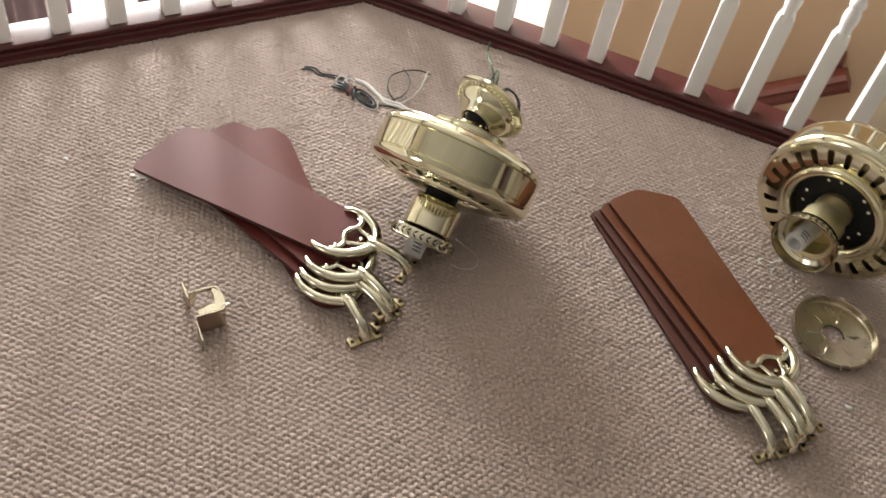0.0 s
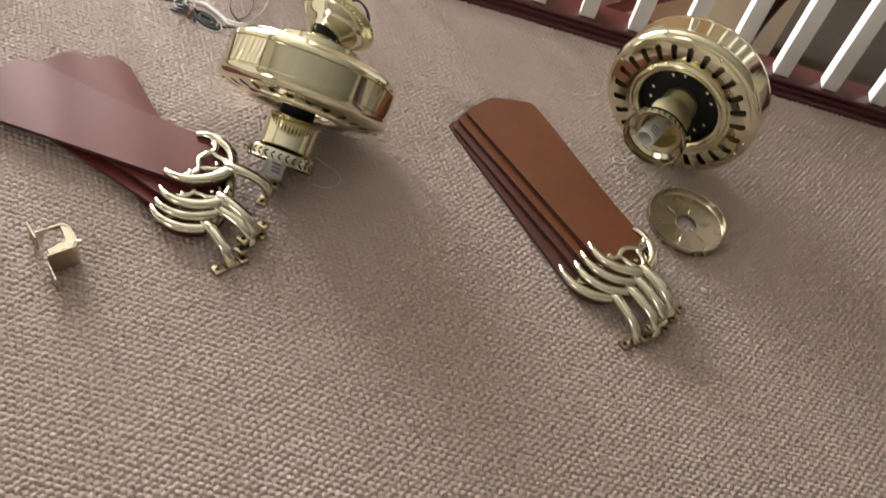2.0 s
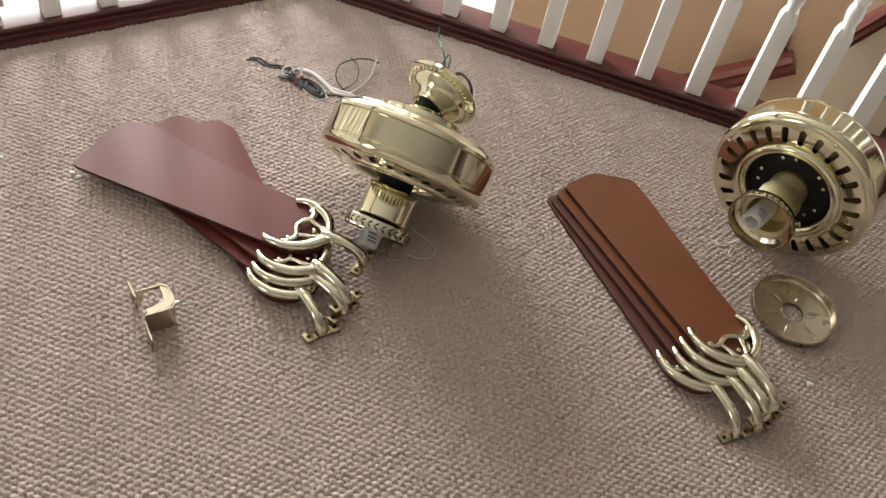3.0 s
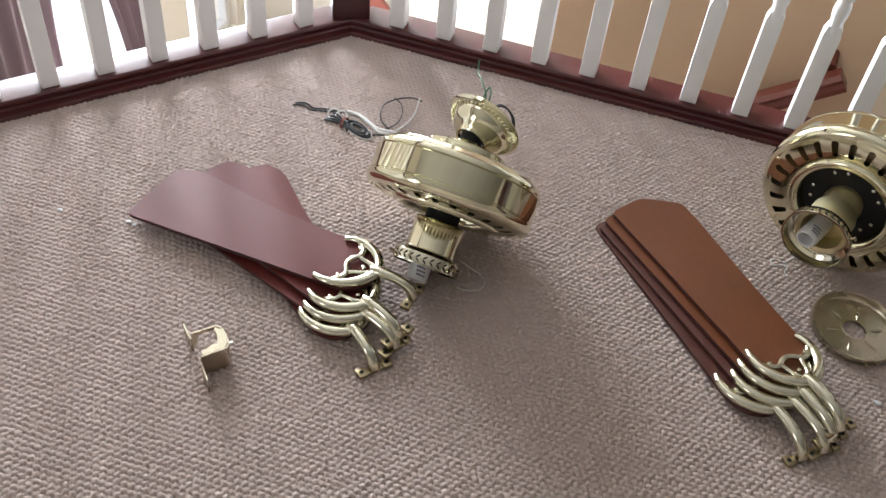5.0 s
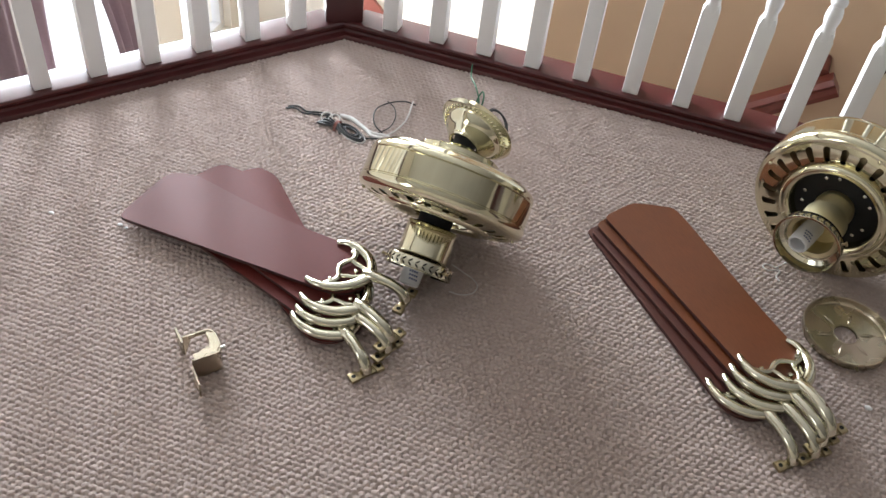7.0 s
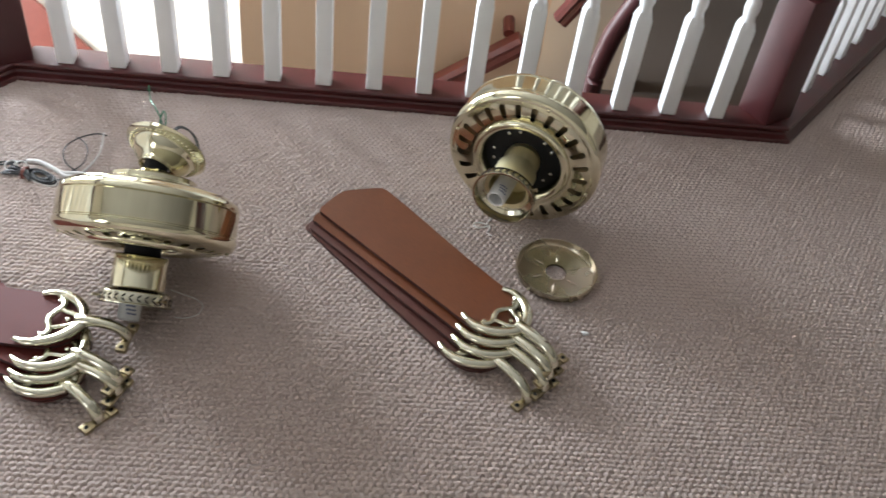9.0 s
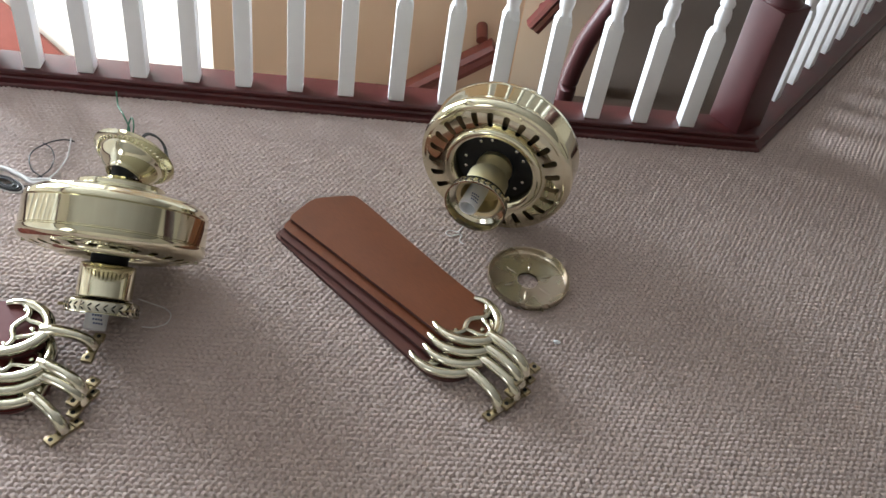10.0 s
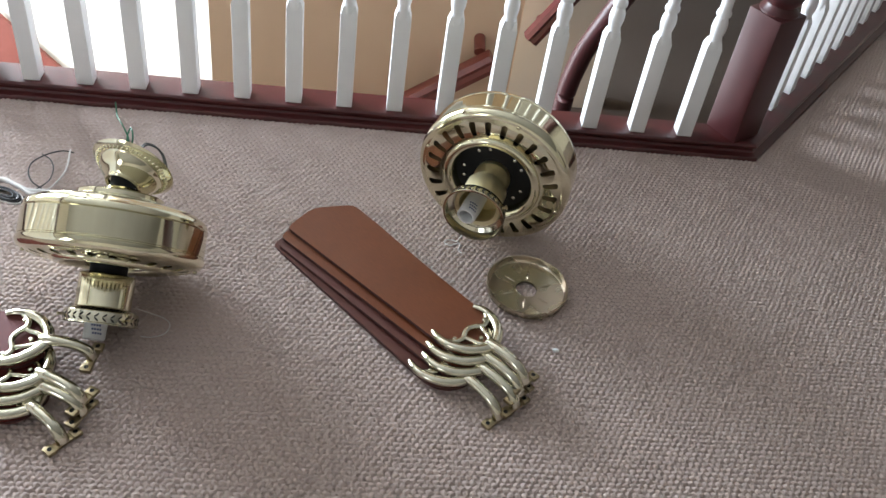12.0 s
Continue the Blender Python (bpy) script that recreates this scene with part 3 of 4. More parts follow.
def fan_motor(m, label, canopy, tilt, ext=0.0, lean=0.0, socket=0.118, slots=25, black_neck=True, gallery=0.0525):
    """A ceiling fan without its blades. Local z runs from the light fitting (below 0) to the canopy (above)."""
    root = tagged(empty("ceiling_fan", m), label, "ceiling fan", group="dismantled fans")
    R = DRUM
    bm = bmesh.new()
    lathe(bm, [(R - 0.013, -0.0300), (R - 0.009, -0.0295), (R - 0.004, -0.0270), (R - 0.0005, -0.0220), (R + 0.0010, -0.0165), (R + 0.0008, -0.0120),
               (R - 0.0020, -0.0105), (R - 0.0020, -0.0090), (R - 0.0005, -0.0080), (R - 0.0008, 0.031), (R - 0.0025, 0.0325), (R - 0.0010, 0.0340),
               (R - 0.0015, 0.0390), (R - 0.0040, 0.0440), (R - 0.0090, 0.0480), (R - 0.016, 0.0510), (R - 0.017, 0.0525), (R - 0.045, 0.0600),
               (R - 0.068, 0.0640), (R - 0.072, 0.0660), (R - 0.073, 0.0720), (R - 0.077, 0.0745), (0.034, 0.0770), (0.030, 0.0800), (0.026, 0.0840),
               (0.010, 0.085)], 112)
    part("housing", bm, BRASS, root, "polished brass motor housing", 35)
    bm = bmesh.new()
    slotted_ring(bm, R - 0.0125, -0.0300, 0.086, -0.0345, slots, 0.1215, 0.0945, 0.0022)
    part("vent_plate", bm, BRASS, root, "brass plate with radial cooling slots", 40)
    bm = bmesh.new()
    lathe(bm, [(0.0895, -0.0335), (0.0890, -0.0370), (0.0865, -0.0405), (0.0820, -0.0420), (0.0765, -0.0405), (0.0725, -0.0360), (0.0705, -0.0290), (0.0700, -0.018)], 80)
    part("inner_ring", bm, BRASS, root, "", 60)
    # drum behind the slots, in the darker brass
    bm = bmesh.new()
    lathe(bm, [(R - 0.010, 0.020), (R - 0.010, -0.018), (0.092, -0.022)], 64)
    part("inner_drum", bm, BRASS_DARK, root, "dull dark brass inside the slots", 40)
    bm = bmesh.new()
    lathe(bm, [(0.090, -0.006), (0.086, -0.014), (0.071, -0.017), (0.040, -0.018), (0.012, -0.018)], 64)
    part("flywheel", bm, BLACK, root, "matt black motor plate", 40)
    for k in range(10):
        a = 2 * math.pi * (k + 0.3) / 10 + (0.12 if k % 2 else -0.12)
        bm = bmesh.new()
        lathe(bm, [(0.0032, -0.0175), (0.0032, -0.020), (0.0016, -0.021), (0.0001, -0.0211)], 10)
        bmesh.ops.transform(bm, matrix=Matrix.Translation((0.056 * math.cos(a), 0.056 * math.sin(a), 0)), verts=bm.verts)
        part("screw", bm, STEEL, root)
    for k in range(4):
        a = 2 * math.pi * (k + 0.15) / 4
        bm = bmesh.new()
        lathe(bm, [(0.0034, 0), (0.0034, -0.0015), (0.002, -0.0026), (0.0001, -0.003)], 10)
        bmesh.ops.transform(bm, matrix=Matrix.Translation(((R - 0.012) * math.cos(a), (R - 0.012) * math.sin(a), -0.0298)), verts=bm.verts)
        part("screw", bm, BRASS, root)
    # light fitting
    e = -ext - 0.005
    bm = bmesh.new()
    if black_neck:
        lathe(bm, [(0.034, -0.016), (0.034, -0.026), (0.028, -0.030), (0.028, -0.040 + e)], 40)
        part("neck", bm, BLACK, root, "black switch housing neck", 40)
    else:
        lathe(bm, [(0.0310, -0.016), (0.0310, -0.024), (0.0325, -0.026), (0.0325, -0.030), (0.0310, -0.032), (0.0310, -0.029 + e)], 64)
        part("neck", bm, BRASS_SATIN, root, "brass neck with raised bands", 40)
    bm = bmesh.new()
    c = 0.0415 if black_neck else 0.0365
    lathe(bm, [(0.0200, -0.0285 + e), (c - 0.001, -0.029 + e), (c, -0.031 + e), (c, -0.078 + e), (0.0425, -0.080 + e),
               (0.040, -0.082 + e), (c - 0.003, -0.080 + e), (c - 0.003, -0.046 + e), (0.010, -0.046 + e)], 64)
    part("light_fitter", bm, BRASS if black_neck else BRASS_SATIN, root, "polished brass light fitter cup", 35)
    r0, z0, z1 = gallery, -0.088 + e, -0.1055 + e
    bm = bmesh.new()
    lathe(bm, [(0.0425, -0.0805 + e), (0.046, -0.082 + e), (r0 - 0.0025, -0.085 + e), (r0, z0), (r0, z1 + 0.002), (r0 + 0.0018, z1 + 0.001),
               (r0 + 0.0016, z1), (r0 - 0.0012, z1), (r0 - 0.0012, z0), (0.045, -0.084 + e)], 64)
    part("gallery_ring", bm, BRASS_PALE, root, "pierced brass gallery ring with leaf pattern", 40)
    bm = bmesh.new()
    for k in range(30):
        for sgn in (-1, 1):
            a0 = 2 * math.pi * k / 30
            zc = (z0 + z1) / 2 + 0.0004
            leaf = []
            for da, dz in ((0.0, 0.0006), (0.045, 0.0035), (0.10, 0.0058), (0.125, 0.0058), (0.105, 0.0032), (0.05, 0.0008)):
                leaf.append(bm.verts.new(((r0 + 0.0004) * math.cos(a0 + da), (r0 + 0.0004) * math.sin(a0 + da), zc + sgn * dz)))
            bm.faces.new(leaf)
    part("pierced_pattern", bm, BLACK, root, "dark leaf-shaped openings", None)
    for k in range(3):
        a = 2 * math.pi * k / 3 + 0.5
        bm = bmesh.new()
        tube(bm, [(r0 + k, 0, -0.096 + e) for k in (0.0005, 0.0045, 0.0075)], 0.002, 8, 2)
        box(bm, (r0 + 0.0065, -0.0035, -0.0985 + e), (r0 + 0.0095, 0.0035, -0.0935 + e), bevel=0.001)
        bmesh.ops.transform(bm, matrix=Matrix.Rotation(a, 4, "Z"), verts=bm.verts)
        part("thumb_screw", bm, BRASS_DARK, root)
    bm = bmesh.new()
    lathe(bm, [(0.010, -0.045), (0.0165, -0.048), (0.0172, -0.075), (0.0165, -socket), (0.0150, -socket - 0.002), (0.0125, -socket - 0.001), (0.0120, -0.080),
               (0.001, -0.079)], 40)
    bmesh.ops.transform(bm, matrix=pose(0.004, -0.004, e, tilt, lean, 0), verts=bm.verts)
    sock = part("lamp_socket", bm, PORCELAIN, root, "white porcelain lamp socket", 40)
    for k in range(3):
        bm = bmesh.new()
        for q in range(4):
            a = 1.45 + 0.1 * k + 0.22 * q
            v = [(0.0176 * math.cos(a + da), 0.0176 * math.sin(a + da), -socket + 0.020 - 0.006 * k - dz) for da, dz in
                 ((0, 0), (0.16, 0), (0.16, 0.0028), (0, 0.0028))]
            bm.faces.new([bm.verts.new(Vector(p)) for p in v])
        bmesh.ops.transform(bm, matrix=pose(0.004, -0.004, e, tilt, lean, 0), verts=bm.verts)
        part("print", bm, INK, sock, "blue printed marks", None)
    # hanger rod and canopy
    bm = bmesh.new()
    lathe(bm, [(0.019, 0.078), (0.019, 0.125)], 32, True)
    part("hanger_rod", bm, BLACK, root, "black hanger rod")
    bm = bmesh.new()
    lathe(bm, [(0.024, 0.001), (0.0290, -0.001), (0.0315, 0.002), (0.0310, 0.0055), (0.0340, 0.0095), (0.0405, 0.0155), (0.0460, 0.0220),
               (0.0500, 0.0290), (0.0525, 0.0360), (0.0540, 0.0400), (0.0590, 0.0425), (0.0635, 0.0460), (0.0675, 0.0495), (0.0700, 0.0530),
               (0.0680, 0.0550), (0.0630, 0.0500), (0.0520, 0.0380), (0.0300, 0.0140)], 72)
    bmesh.ops.transform(bm, matrix=canopy, verts=bm.verts)
    cap = part("canopy", bm, BRASS, root, "polished brass bell canopy", 50)
    bm = bmesh.new()
    for k in range(48):
        a = 2 * math.pi * k / 48
        q = Vector((0.0598 * math.cos(a), 0.0598 * math.sin(a), 0.0425))
        w = Vector((0.0036 * math.cos(a), 0.0036 * math.sin(a), 0.0026))
        tube(bm, [q - w * 0.8, q, q + w * 0.8], lambda t: 0.0022 * math.sin(math.pi * (0.12 + 0.76 * t)), 6, 2)
    bmesh.ops.transform(bm, matrix=canopy, verts=bm.verts)
    part("beading", bm, BRASS, cap, "", 60)
    return root


def axis_pose(at, elev, az, spin=0):
    """Pose whose z axis has that elevation and azimuth."""
    z = Vector((math.cos(radians(elev)) * math.cos(radians(az)), math.cos(radians(elev)) * math.sin(radians(az)), math.sin(radians(elev))))
    return Matrix.Translation(at) @ z.to_track_quat("Z", "Y").to_matrix().to_4x4() @ pose(0, 0, 0, 0, 0, spin)


FAN_A = axis_pose((0.405, -0.556, 0.1265), 40, 86)
FAN_B = axis_pose((1.020, -0.314, 0.1445), 3, 69)
# the loose canopy of the first fan has tipped over on its rod
at = FAN_A @ Vector((0.000, 0.002, 0.088))
tipped = Vector((0.25, 0.936, 0.258))
CANOPY_A = FAN_A.inverted() @ Matrix.Translation(at) @ tipped.normalized().to_track_quat("Z", "Y").to_matrix().to_4x4() @ Matrix.Diagonal((0.95, 0.95, 0.74, 1.0))
fan_motor(FAN_A, "polished brass ceiling fan motor lying on its light fitter", CANOPY_A, 5, 0.018, 0, 0.128, gallery=0.055)
fan_motor(FAN_B, "polished brass ceiling fan motor lying on its side facing out", pose(0, 0, 0.082), -4, 0.025, -5, 0.101, 25, False)

# ---------------------------------------------------------------- blades with their brackets


HEEL = [(0.0, 0.0), (0.004, 0.020), (0.014, 0.036), (0.030, 0.047), (0.055, 0.0525)]


def blade_outline(one_side, tip, other_side):
    """Round heel, then a side, the tip and the other side back."""
    pts = HEEL + one_side + tip + other_side + [(x, -y) for x, y in reversed(HEEL[1:])]
    return [(p.x, p.y) for p in smooth_line([(x, y, 0) for x, y in pts] + [(0, 0, 0)], 3)][:-1]


FLARED = blade_outline([(0.12, 0.0560), (0.22, 0.0620), (0.32, 0.0685), (0.415, 0.0745), (0.431, 0.0745)],
                       [(0.4375, 0.069), (0.439, 0.055), (0.441, 0.0), (0.440, -0.040), (0.437, -0.054), (0.428, -0.064), (0.416, -0.068)],
                       [(0.404, -0.072), (0.392, -0.0735), (0.35, -0.0690), (0.28, -0.0600), (0.20, -0.0540), (0.12, -0.0520)])
POINTED = blade_outline([(0.12, 0.0545), (0.22, 0.0580), (0.32, 0.0615), (0.425, 0.0655), (0.439, 0.0655)],
                        [(0.447, 0.061), (0.452, 0.045), (0.461, 0.008), (0.461, -0.004), (0.453, -0.022), (0.430, -0.060), (0.424, -0.0655)],
                        [(0.415, -0.0680), (0.36, -0.0665), (0.28, -0.0610), (0.20, -0.0560), (0.12, -0.0530)])


def fan_blade(label, mat, metal, outline, trim=0.0):
    root = tagged(empty("fan_blade"), label, "fan blade", group="dismantled fan blades")
    bm = bmesh.new()
    prism(bm, outline, -0.0064, 0.0, 0.0012, 1)
    part("panel", bm, [mat, BLADE_EDGE], root, "", 30)
    # crescent of the bracket, its scroll and the arm
    bm = bmesh.new()
    taper = lambda t: 0.0044 + 0.0046 * math.sin(math.pi * min(1, t * 0.62 + 0.02))
    for s in (-1, 1):
        tube(bm, [(0.088, s * 0.046, 0.003), (0.072, s * 0.0505, 0.005), (0.050, s * 0.0485, 0.006), (0.026, s * 0.037, 0.007),
                  (0.010, s * 0.020, 0.008), (0.0, 0.0, 0.009)], taper, 10, 5, 0.8)
        tube(bm, [(0.062, s * 0.0480, 0.004), (0.050, s * 0.0380, 0.005), (0.044, s * 0.0240, 0.006), (0.052, s * 0.0100, 0.006), (0.055, 0.0, 0.006)],
             0.0050, 10, 5, 0.8)
        tube(bm, [(0.045, s * 0.0200, 0.006), (0.034, s * 0.0150, 0.006), (0.022, s * 0.0120, 0.007), (0.008, s * 0.0030, 0.008)], 0.0044, 10, 5, 0.8)
    part("bracket", bm, metal, root, "cast brass blade bracket with open scroll", 60)
    bm = bmesh.new()
    tube(bm, [(0.010, 0, 0.008), (-0.006, 0, 0.012), (-0.034 + trim, 0, 0.012), (-0.054 + trim, 0, 0.008), (-0.066 + trim, 0, -0.002), (-0.070 + trim, 0, -0.014)],
         lambda t: 0.0110 - 0.0016 * math.sin(math.pi * t) - 0.0012 * t, 14, 6, 0.85)
    part("arm", bm, metal, root, "", 60)
    bm = bmesh.new()
    box(bm, (-0.076 + trim, -0.024, -0.019), (-0.063 + trim, 0.024, -0.0145), bevel=0.0012)
    for s in (-1, 1):
        box(bm, (-0.0785 + trim, s * 0.021 - 0.007, -0.0185), (-0.0615 + trim, s * 0.021 + 0.007, -0.0115), bevel=0.0022)
    part("foot", bm, BRASS_DARK, root, "dull mounting foot with two screw holes", 40)
    for s in (-1, 1):
        bm = bmesh.new()
        lathe(bm, [(0.0001, -0.0112), (0.0034, -0.0112), (0.0034, -0.0125)], 12)
        bmesh.ops.transform(bm, matrix=Matrix.Translation((-0.070 + trim, s * 0.021, 0)), verts=bm.verts)
        part("screw_hole", bm, BLACK, root)
    for x, y in ((0.026, 0.0), (0.052, 0.034), (0.052, -0.034)):
        bm = bmesh.new()
        lathe(bm, [(0.004, 0.0), (0.004, 0.008), (0.0028, 0.0095), (0.0001, 0.010)], 12)
        bmesh.ops.transform(bm, matrix=Matrix.Translation((x, y, 0)), verts=bm.verts)
        part("screw", bm, metal, root)
    return root


def blade_pose(jx, jy, jz, angle, tip_z, lean=0.0):
    """Heel at (jx, jy, jz), the tip that way at tip_z."""
    down = math.degrees(math.asin((jz - tip_z) / 0.44))
    return pose(jx, jy, jz, 0, 0, angle) @ pose(0, 0, 0, lean, down, 0)


LEFT = [(0.341, -0.710, 0.054, 171, 0.028), (0.349, -0.765, 0.043, 154, 0.021), (0.349, -0.778, 0.032, 156, 0.014), (0.341, -0.807, 0.022, 141, 0.0075)]
RIGHT = [(1.003, -0.669, 0.056, 132, 0.030), (0.996, -0.682, 0.044, 132.6, 0.0225), (0.990, -0.697, 0.033, 132.3, 0.0155), (0.967, -0.710, 0.022, 129.4, 0.0085)]
first = fan_blade("dark mahogany fan blade with cast brass bracket, stacked", BLADE_RED, BRASS_PALE, FLARED, 0.008)
first.matrix_world = blade_pose(*LEFT[0])
under = fan_blade("mahogany fan blade with brass bracket, fanned out under another, coloured redder for lack of sheen", BLADE_RED_NO_SHEEN, BRASS_PALE, FLARED, 0.008)
under.matrix_world = blade_pose(*LEFT[1])
for row_ in LEFT[2:]:
    copy_thing(under, blade_pose(*row_))
first = fan_blade("orange brown wooden fan blade with cast brass bracket, stacked", BLADE_OAK, BRASS_PALE, POINTED)
first.matrix_world = blade_pose(*RIGHT[0])
second = fan_blade("orange brown wooden fan blade with brass bracket, second in stack", BLADE_OAK, BRASS_PALE, POINTED)
second.matrix_world = blade_pose(*RIGHT[1])
third = fan_blade("wooden fan blade with brass bracket, under the stack, shade put into its dark red-brown", BLADE_OAK_SHADED, BRASS_PALE, POINTED)
third.matrix_world = blade_pose(*RIGHT[2])
copy_thing(third, blade_pose(*RIGHT[3]))

# ---------------------------------------------------------------- small hardware
root = tagged(empty("mounting_plate", pose(1.083, -0.479, 0.0095, 1.5, 0, 20) @ Matrix.Scale(0.95, 4)), "round zinc-plated mounting plate with raised rim", "metal plate")
bm = bmesh.new()
lathe(bm, [(0.0195, 0.002), (0.0205, 0.0005), (0.060, 0.0), (0.070, 0.001), (0.0732, 0.005), (0.0738, 0.0145), (0.0758, 0.0152), (0.0768, 0.0135),
           (0.0755, 0.001), (0.072, -0.0025), (0.0195, -0.0025), (0.0190, 0.0)], 72)
part("disc", bm, ZINC, root, "", 40)
for k in range(6):
    bm = bmesh.new()
    a = 2 * math.pi * k / 6
    tube(bm, [(0.026, 0, 0.0005), (0.038, 0, 0.0018), (0.050, 0, 0.0005)], lambda t: 0.003 * math.sin(math.pi * (0.1 + 0.8 * t)), 8, 4, 0.6)
    bmesh.ops.transform(bm, matrix=Matrix.Rotation(a, 4, "Z"), verts=bm.verts)
    part("rib", bm, ZINC, root, "", 60)
for k in range(6):
    bm = bmesh.new()
    a = 2 * math.pi * (k + 0.4) / 6
    tube(bm, [(0.074, 0, 0.006), (0.078, 0, 0.006), (0.081, 0, 0.006)], 0.0022, 8, 2)
    bmesh.ops.transform(bm, matrix=Matrix.Rotation(a, 4, "Z"), verts=bm.verts)
    part("lug", bm, ZINC, root)

# bent strap bracket
root = tagged(empty("strap_bracket", pose(0.160, -0.915, 0.004, 0, 0, 6) @ Matrix.Translation((-0.030, 0.003, 0))), "small bent zinc-plated strap bracket with two ears", "bracket")
ux, uy = Vector((0.76, 0.65)), Vector((0.65, -0.76))


def strap(path, height, thick, base=lambda p: 0.0):
    bm = bmesh.new()
    n = len(path)
    sides = []
    for i, p in enumerate(path):
        d = (path[min(i + 1, n - 1)] - path[max(i - 1, 0)]).normalized()
        nrm = Vector((-d.y, d.x)) * thick / 2
        sides.append([bm.verts.new((*(p + nrm), base(p))), bm.verts.new((*(p - nrm), base(p))), bm.verts.new((*(p - nrm), height)), bm.verts.new((*(p + nrm), height))])
    for a, b in zip(sides, sides[1:]):
        for i in range(4):
            bm.faces.new((a[i], a[(i + 1) % 4], b[(i + 1) % 4], b[i]))
    bm.faces.new(sides[0])
    bm.faces.new(sides[-1])
    return bm


W = 0.046


def open_leg(p):
    """One leg is cut out below, leaving a narrow strip."""
    return 0.035 if p.dot(uy) < 0.004 and 0.004 < p.dot(ux) < 0.036 else 0.0


arc = [Vector((0, 0)), ux * 0.034, ux * 0.040 + uy * 0.0025, ux * 0.044 + uy * 0.009, ux * 0.045 + uy * (W / 2), ux * 0.044 + uy * (W - 0.009),
       ux * 0.040 + uy * (W - 0.0025), ux * 0.034 + uy * W, uy * W]
part("strap", strap([Vector((p.x, p.y)) for p in smooth_line([(p.x, p.y, 0) for p in arc], 3)], 0.042, 0.0022, open_leg), ZINC, root, "", 40)
bm = bmesh.new()
inner = [ux * 0.004 + uy * (W - 0.002), ux * 0.036 + uy * (W - 0.002), ux * 0.043 + uy * (W - 0.010), ux * 0.044 + uy * (W / 2), ux * 0.043 + uy * 0.010, ux * 0.036 + uy * 0.002,
         ux * 0.033 + uy * 0.006, ux * 0.034 + uy * 0.014, ux * 0.032 + uy * (W / 2 + 0.004), ux * 0.026 + uy * (W - 0.016), ux * 0.014 + uy * (W - 0.011), ux * 0.004 + uy * (W - 0.010)]
prism(bm, [(p.x, p.y) for p in inner], 0.0395, 0.0415)
part("flange", bm, ZINC, root, "curved inner flange with a rainbow sheen", 30)
part("ear", strap([Vector((0, 0)), -uy * 0.004 - ux * 0.001, -uy * 0.032 - ux * 0.002], 0.030, 0.0022), ZINC, root)
part("ear", strap([uy * W, uy * (W + 0.004) - ux * 0.001, uy * (W + 0.036) - ux * 0.002], 0.030, 0.0022), ZINC, root)
bm = bmesh.new()
tube(bm, [(*(ux * k + uy * (W / 2)), 0.02) for k in (0.044, 0.049, 0.054)], 0.0028, 10, 2)
part("screw", bm, STEEL, root)


def wire(points, radius, mat, label, name="wire", cat="wire"):
    bm = bmesh.new()
    o = Vector(points[0])
    tube(bm, [Vector(p) - o for p in points], radius, 8, 8)
    ob = solid(name, bm, mat, 60)
    ob.matrix_world = Matrix.Translation(o)
    return tagged(ob, label, cat)


# cable bundle behind the first fan
root = tagged(empty("cable_bundle", pose(0.09, -0.315, 0.006)), "bundle of black and white fan cable tied in loops", "cable")


def strand(points, radius, mat, name="strand"):
    bm = bmesh.new()
    tube(bm, [Vector(p) - Vector((0.09, -0.315, 0.006)) for p in points], radius, 8, 8)
    return part(name, bm, mat, root, "", 60)


for k in range(6):
    s = 1 - k * 0.11
    pts = []
    for j in range(13):
        a = 2 * math.pi * j / 12
        pts.append((0.150 + 0.033 * s * math.cos(a), -0.324 + 0.016 * s * math.sin(a) - 0.013 * s * math.cos(a), 0.006 + 0.0022 * (k % 3) + 0.001 * math.sin(a)))
    strand(pts, 0.0019, WIRE_WHITE if k in (0, 3) else WIRE_BLACK, "loop")
for k in range(6):
    off = (k - 2.5) * 0.0042
    strand([(0.078 + 0.002 * k, -0.309 + off, 0.006), (0.095, -0.313 + off, 0.010 + 0.002 * (k % 2)), (0.118, -0.318 + off * 0.5, 0.009), (0.132, -0.322 + off * 1.3, 0.007)],
           0.0021, WIRE_BLACK)
for cx in (0.091, 0.107):
    strand([(cx + 0.011 * math.cos(a), -0.304 + 0.010 * math.sin(a), 0.012 + 0.004 * math.sin(a)) for a in (2 * math.pi * j / 10 for j in range(11))],
           0.0017, WIRE_WHITE, "loop")
bm = bmesh.new()
lathe(bm, [(0.011, -0.003), (0.0122, -0.003), (0.0122, 0.003), (0.011, 0.003), (0.011, -0.003)], 20)
bmesh.ops.transform(bm, matrix=pose(0.030, -0.004, 0.003, 0, 90, -12), verts=bm.verts)
part("tie", bm, RAIL_RED, root, "brown tie round the bundle")
strand([(0.006, -0.296, 0.006), (0.025, -0.289, 0.007), (0.045, -0.296, 0.006), (0.065, -0.290, 0.006), (0.090, -0.285, 0.006), (0.11, -0.281, 0.006)], 0.0019, WIRE_BLACK)
strand([(0.004, -0.304, 0.006), (0.022, -0.297, 0.007), (0.042, -0.303, 0.006), (0.070, -0.296, 0.006), (0.10, -0.287, 0.006)], 0.0019, WIRE_BLACK)
strand([(0.11, -0.281, 0.006), (0.135, -0.283, 0.007), (0.160, -0.296, 0.007), (0.185, -0.308, 0.006), (0.215, -0.306, 0.006), (0.25, -0.315, 0.006)], 0.0046, WIRE_WHITE)
strand([(0.17, -0.30, 0.008), (0.19, -0.316, 0.007), (0.225, -0.312, 0.006), (0.26, -0.33, 0.006)], 0.0034, WIRE_WHITE)
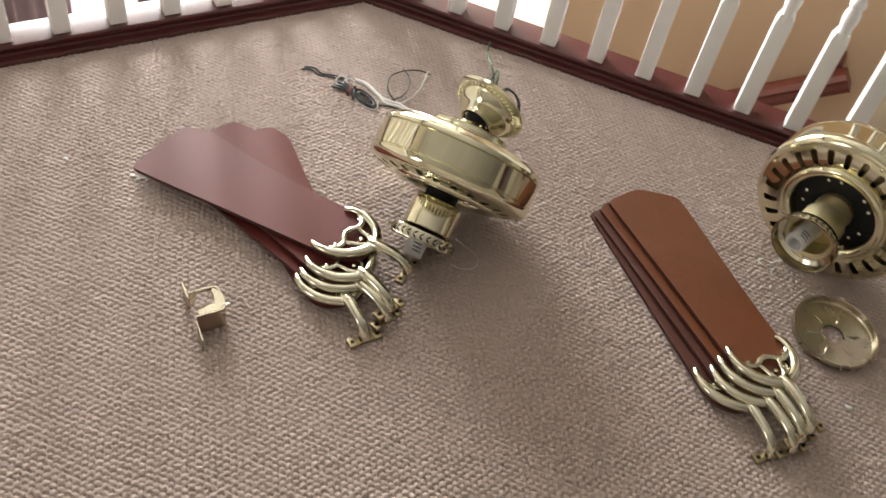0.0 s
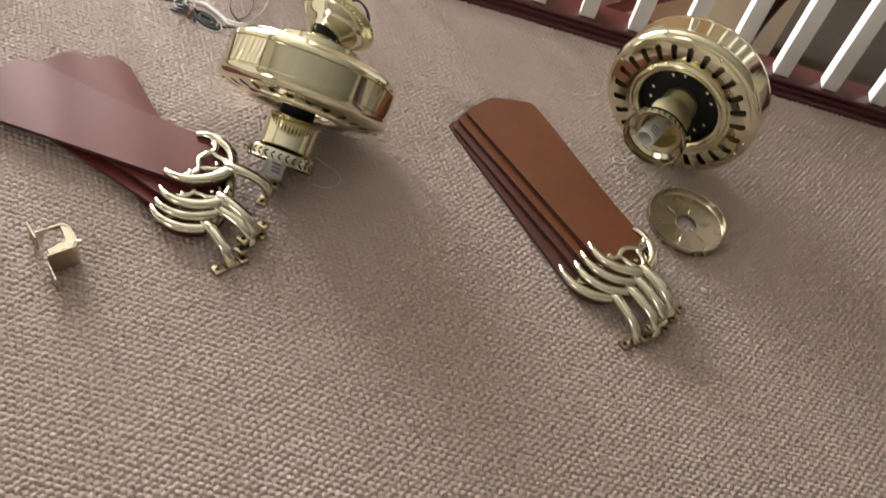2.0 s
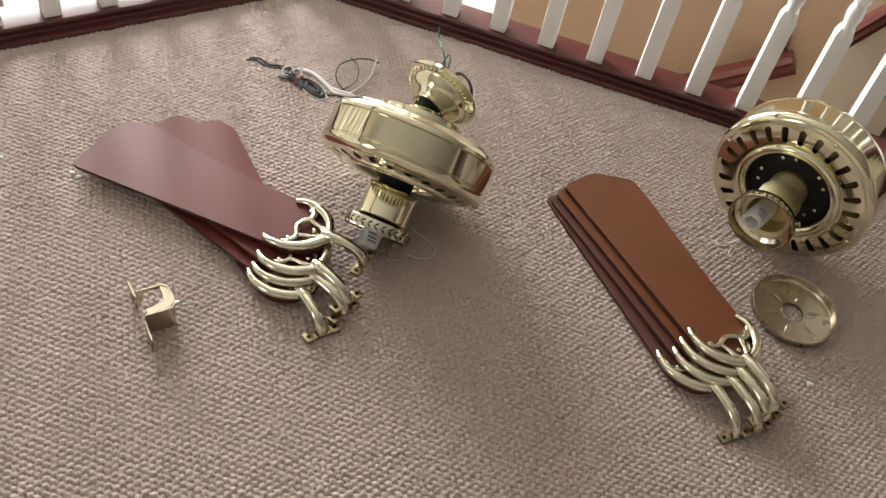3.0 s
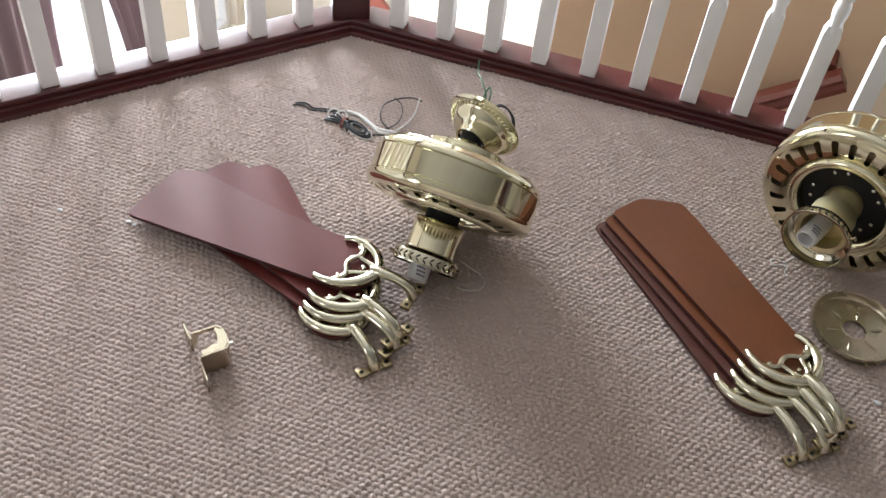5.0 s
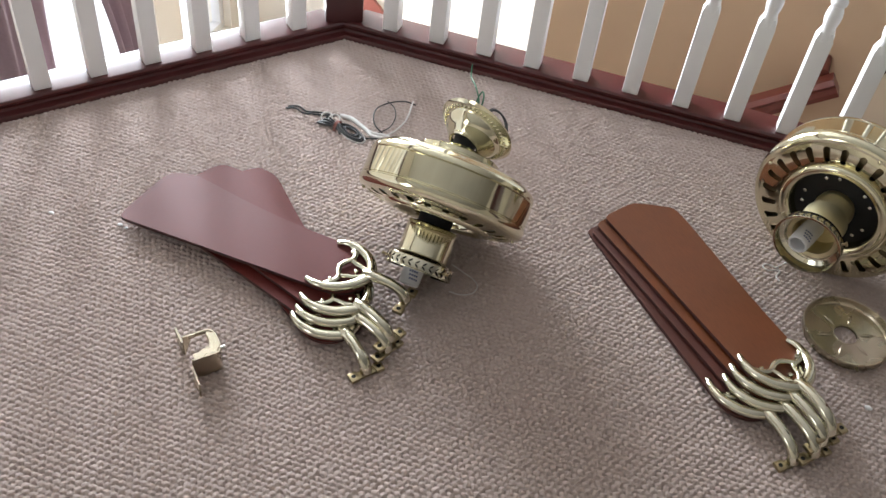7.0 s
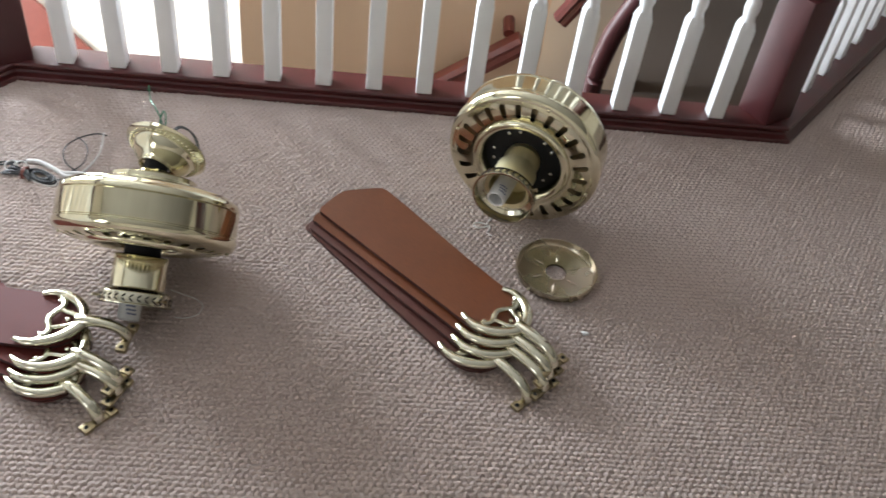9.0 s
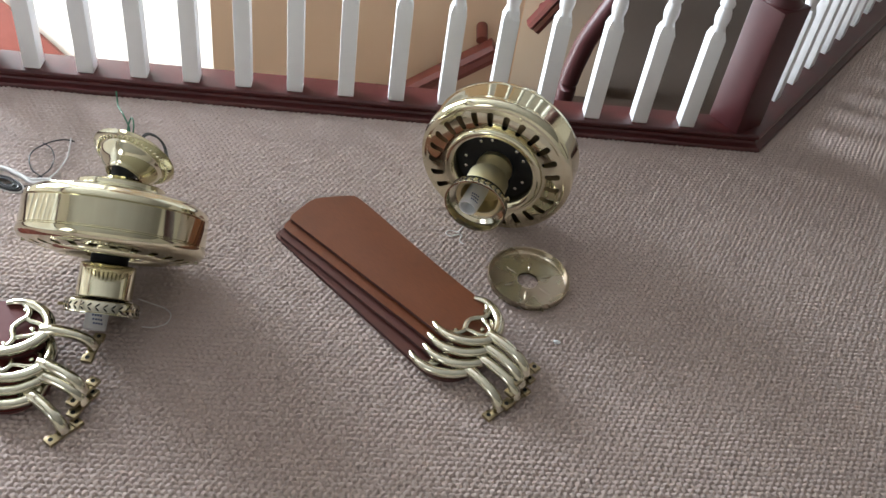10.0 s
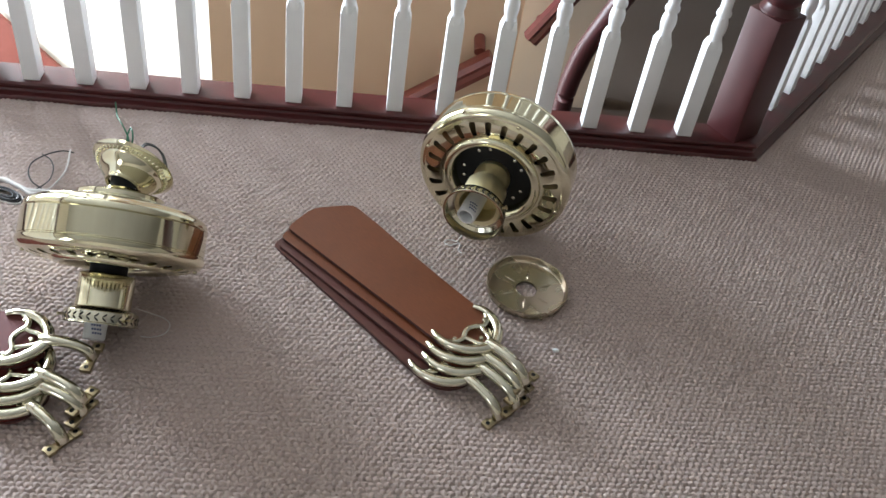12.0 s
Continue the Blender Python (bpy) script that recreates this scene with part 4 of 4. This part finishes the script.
strand([(0.150, -0.325, 0.006), (0.180, -0.327, 0.006), (0.205, -0.318, 0.006), (0.24, -0.322, 0.006)], 0.0019, WIRE_BLACK)
strand([(0.205, -0.300, 0.008), (0.184, -0.285, 0.010), (0.172, -0.262, 0.014), (0.172, -0.236, 0.016), (0.190, -0.210, 0.016), (0.213, -0.193, 0.014), (0.234, -0.190, 0.010)], 0.0014, WIRE_BLACK)
strand([(0.196, -0.303, 0.007), (0.212, -0.280, 0.010), (0.213, -0.250, 0.014), (0.200, -0.222, 0.014), (0.180, -0.205, 0.012)], 0.0012, WIRE_BLACK)
strand([(0.215, -0.305, 0.007), (0.228, -0.278, 0.010), (0.234, -0.240, 0.012), (0.226, -0.185, 0.012)], 0.0016, WIRE_WHITE)

# leads from the first fan's canopy
top = FAN_A @ Vector((0.004, 0, 0.110))


def lead(offsets, radius, mat, label, scale=0.85):
    pts = [top + Vector(p) * scale for p in offsets]
    return wire(pts, radius, mat, label, "lead_wire")


lead([(0.0, 0.0, -0.01), (0.01, 0.03, 0.045), (-0.004, 0.055, 0.065), (-0.02, 0.085, 0.060), (-0.032, 0.12, 0.045), (-0.036, 0.135, 0.062)], 0.0013, WIRE_GREEN, "thin green earth wire from the fan canopy")
lead([(0.006, 0.0, -0.01), (0.016, 0.035, 0.050), (0.008, 0.06, 0.058), (0.001, 0.05, 0.035), (0.012, 0.02, 0.0)], 0.0013, WIRE_GREEN, "thin green earth wire from the fan canopy")
lead([(0.012, 0.0, -0.01), (0.034, 0.052, 0.030), (0.056, 0.060, 0.030), (0.076, 0.052, 0.014), (0.084, 0.040, -0.012)], 0.0016, WIRE_BLACK, "black lead wire from the fan canopy", 0.74)
lead([(0.012, 0.004, -0.01), (0.030, 0.060, 0.026), (0.050, 0.070, 0.026), (0.070, 0.062, 0.010), (0.079, 0.050, -0.018)], 0.0016, WIRE_BLACK, "black lead wire from the fan canopy", 0.74)

# pull cords
wire([(0.447, -0.622, 0.050), (0.462, -0.606, 0.024), (0.480, -0.600, 0.008), (0.492, -0.612, 0.007), (0.488, -0.630, 0.006), (0.470, -0.640, 0.006), (0.452, -0.640, 0.006)],
     0.0009, WIRE_WHITE, "thin pale pull cord lying on the carpet", "pull_cord", "cord")
wire([(0.966, -0.404, 0.062), (0.964, -0.380, 0.030), (0.963, -0.362, 0.008), (0.948, -0.358, 0.006), (0.941, -0.366, 0.006), (0.950, -0.374, 0.007), (0.964, -0.368, 0.007), (0.972, -0.372, 0.006)],
     0.0014, WIRE_WHITE, "knotted white pull cord hanging from the fitter", "pull_cord", "cord")
wire([(0.963, -0.362, 0.009), (0.970, -0.370, 0.007), (0.966, -0.384, 0.006), (0.972, -0.392, 0.006)], 0.0014, WIRE_WHITE, "frayed white pull cord end", "pull_cord", "cord")

# bits of lint and paint
for x, y, s in ((-0.220, -0.735, 0.0042), (-0.103, -0.715, 0.0042), (1.121, -0.617, 0.0055), (-0.09, -0.718, 0.003)):
    bm = bmesh.new()
    bmesh.ops.create_icosphere(bm, subdivisions=2, radius=s)
    for v in bm.verts:
        v.co = Vector((v.co.x * 1.2, v.co.y * 0.8, v.co.z * 0.5)) * (0.8 + 0.4 * noise.random())
    ob = solid("paint_fleck", bm, PAPER, 60)
    ob.matrix_world = Matrix.Translation((x, y, 0.0075))
    tagged(ob, "tiny white fleck of plaster on the carpet", "fleck", group="flecks on the carpet")
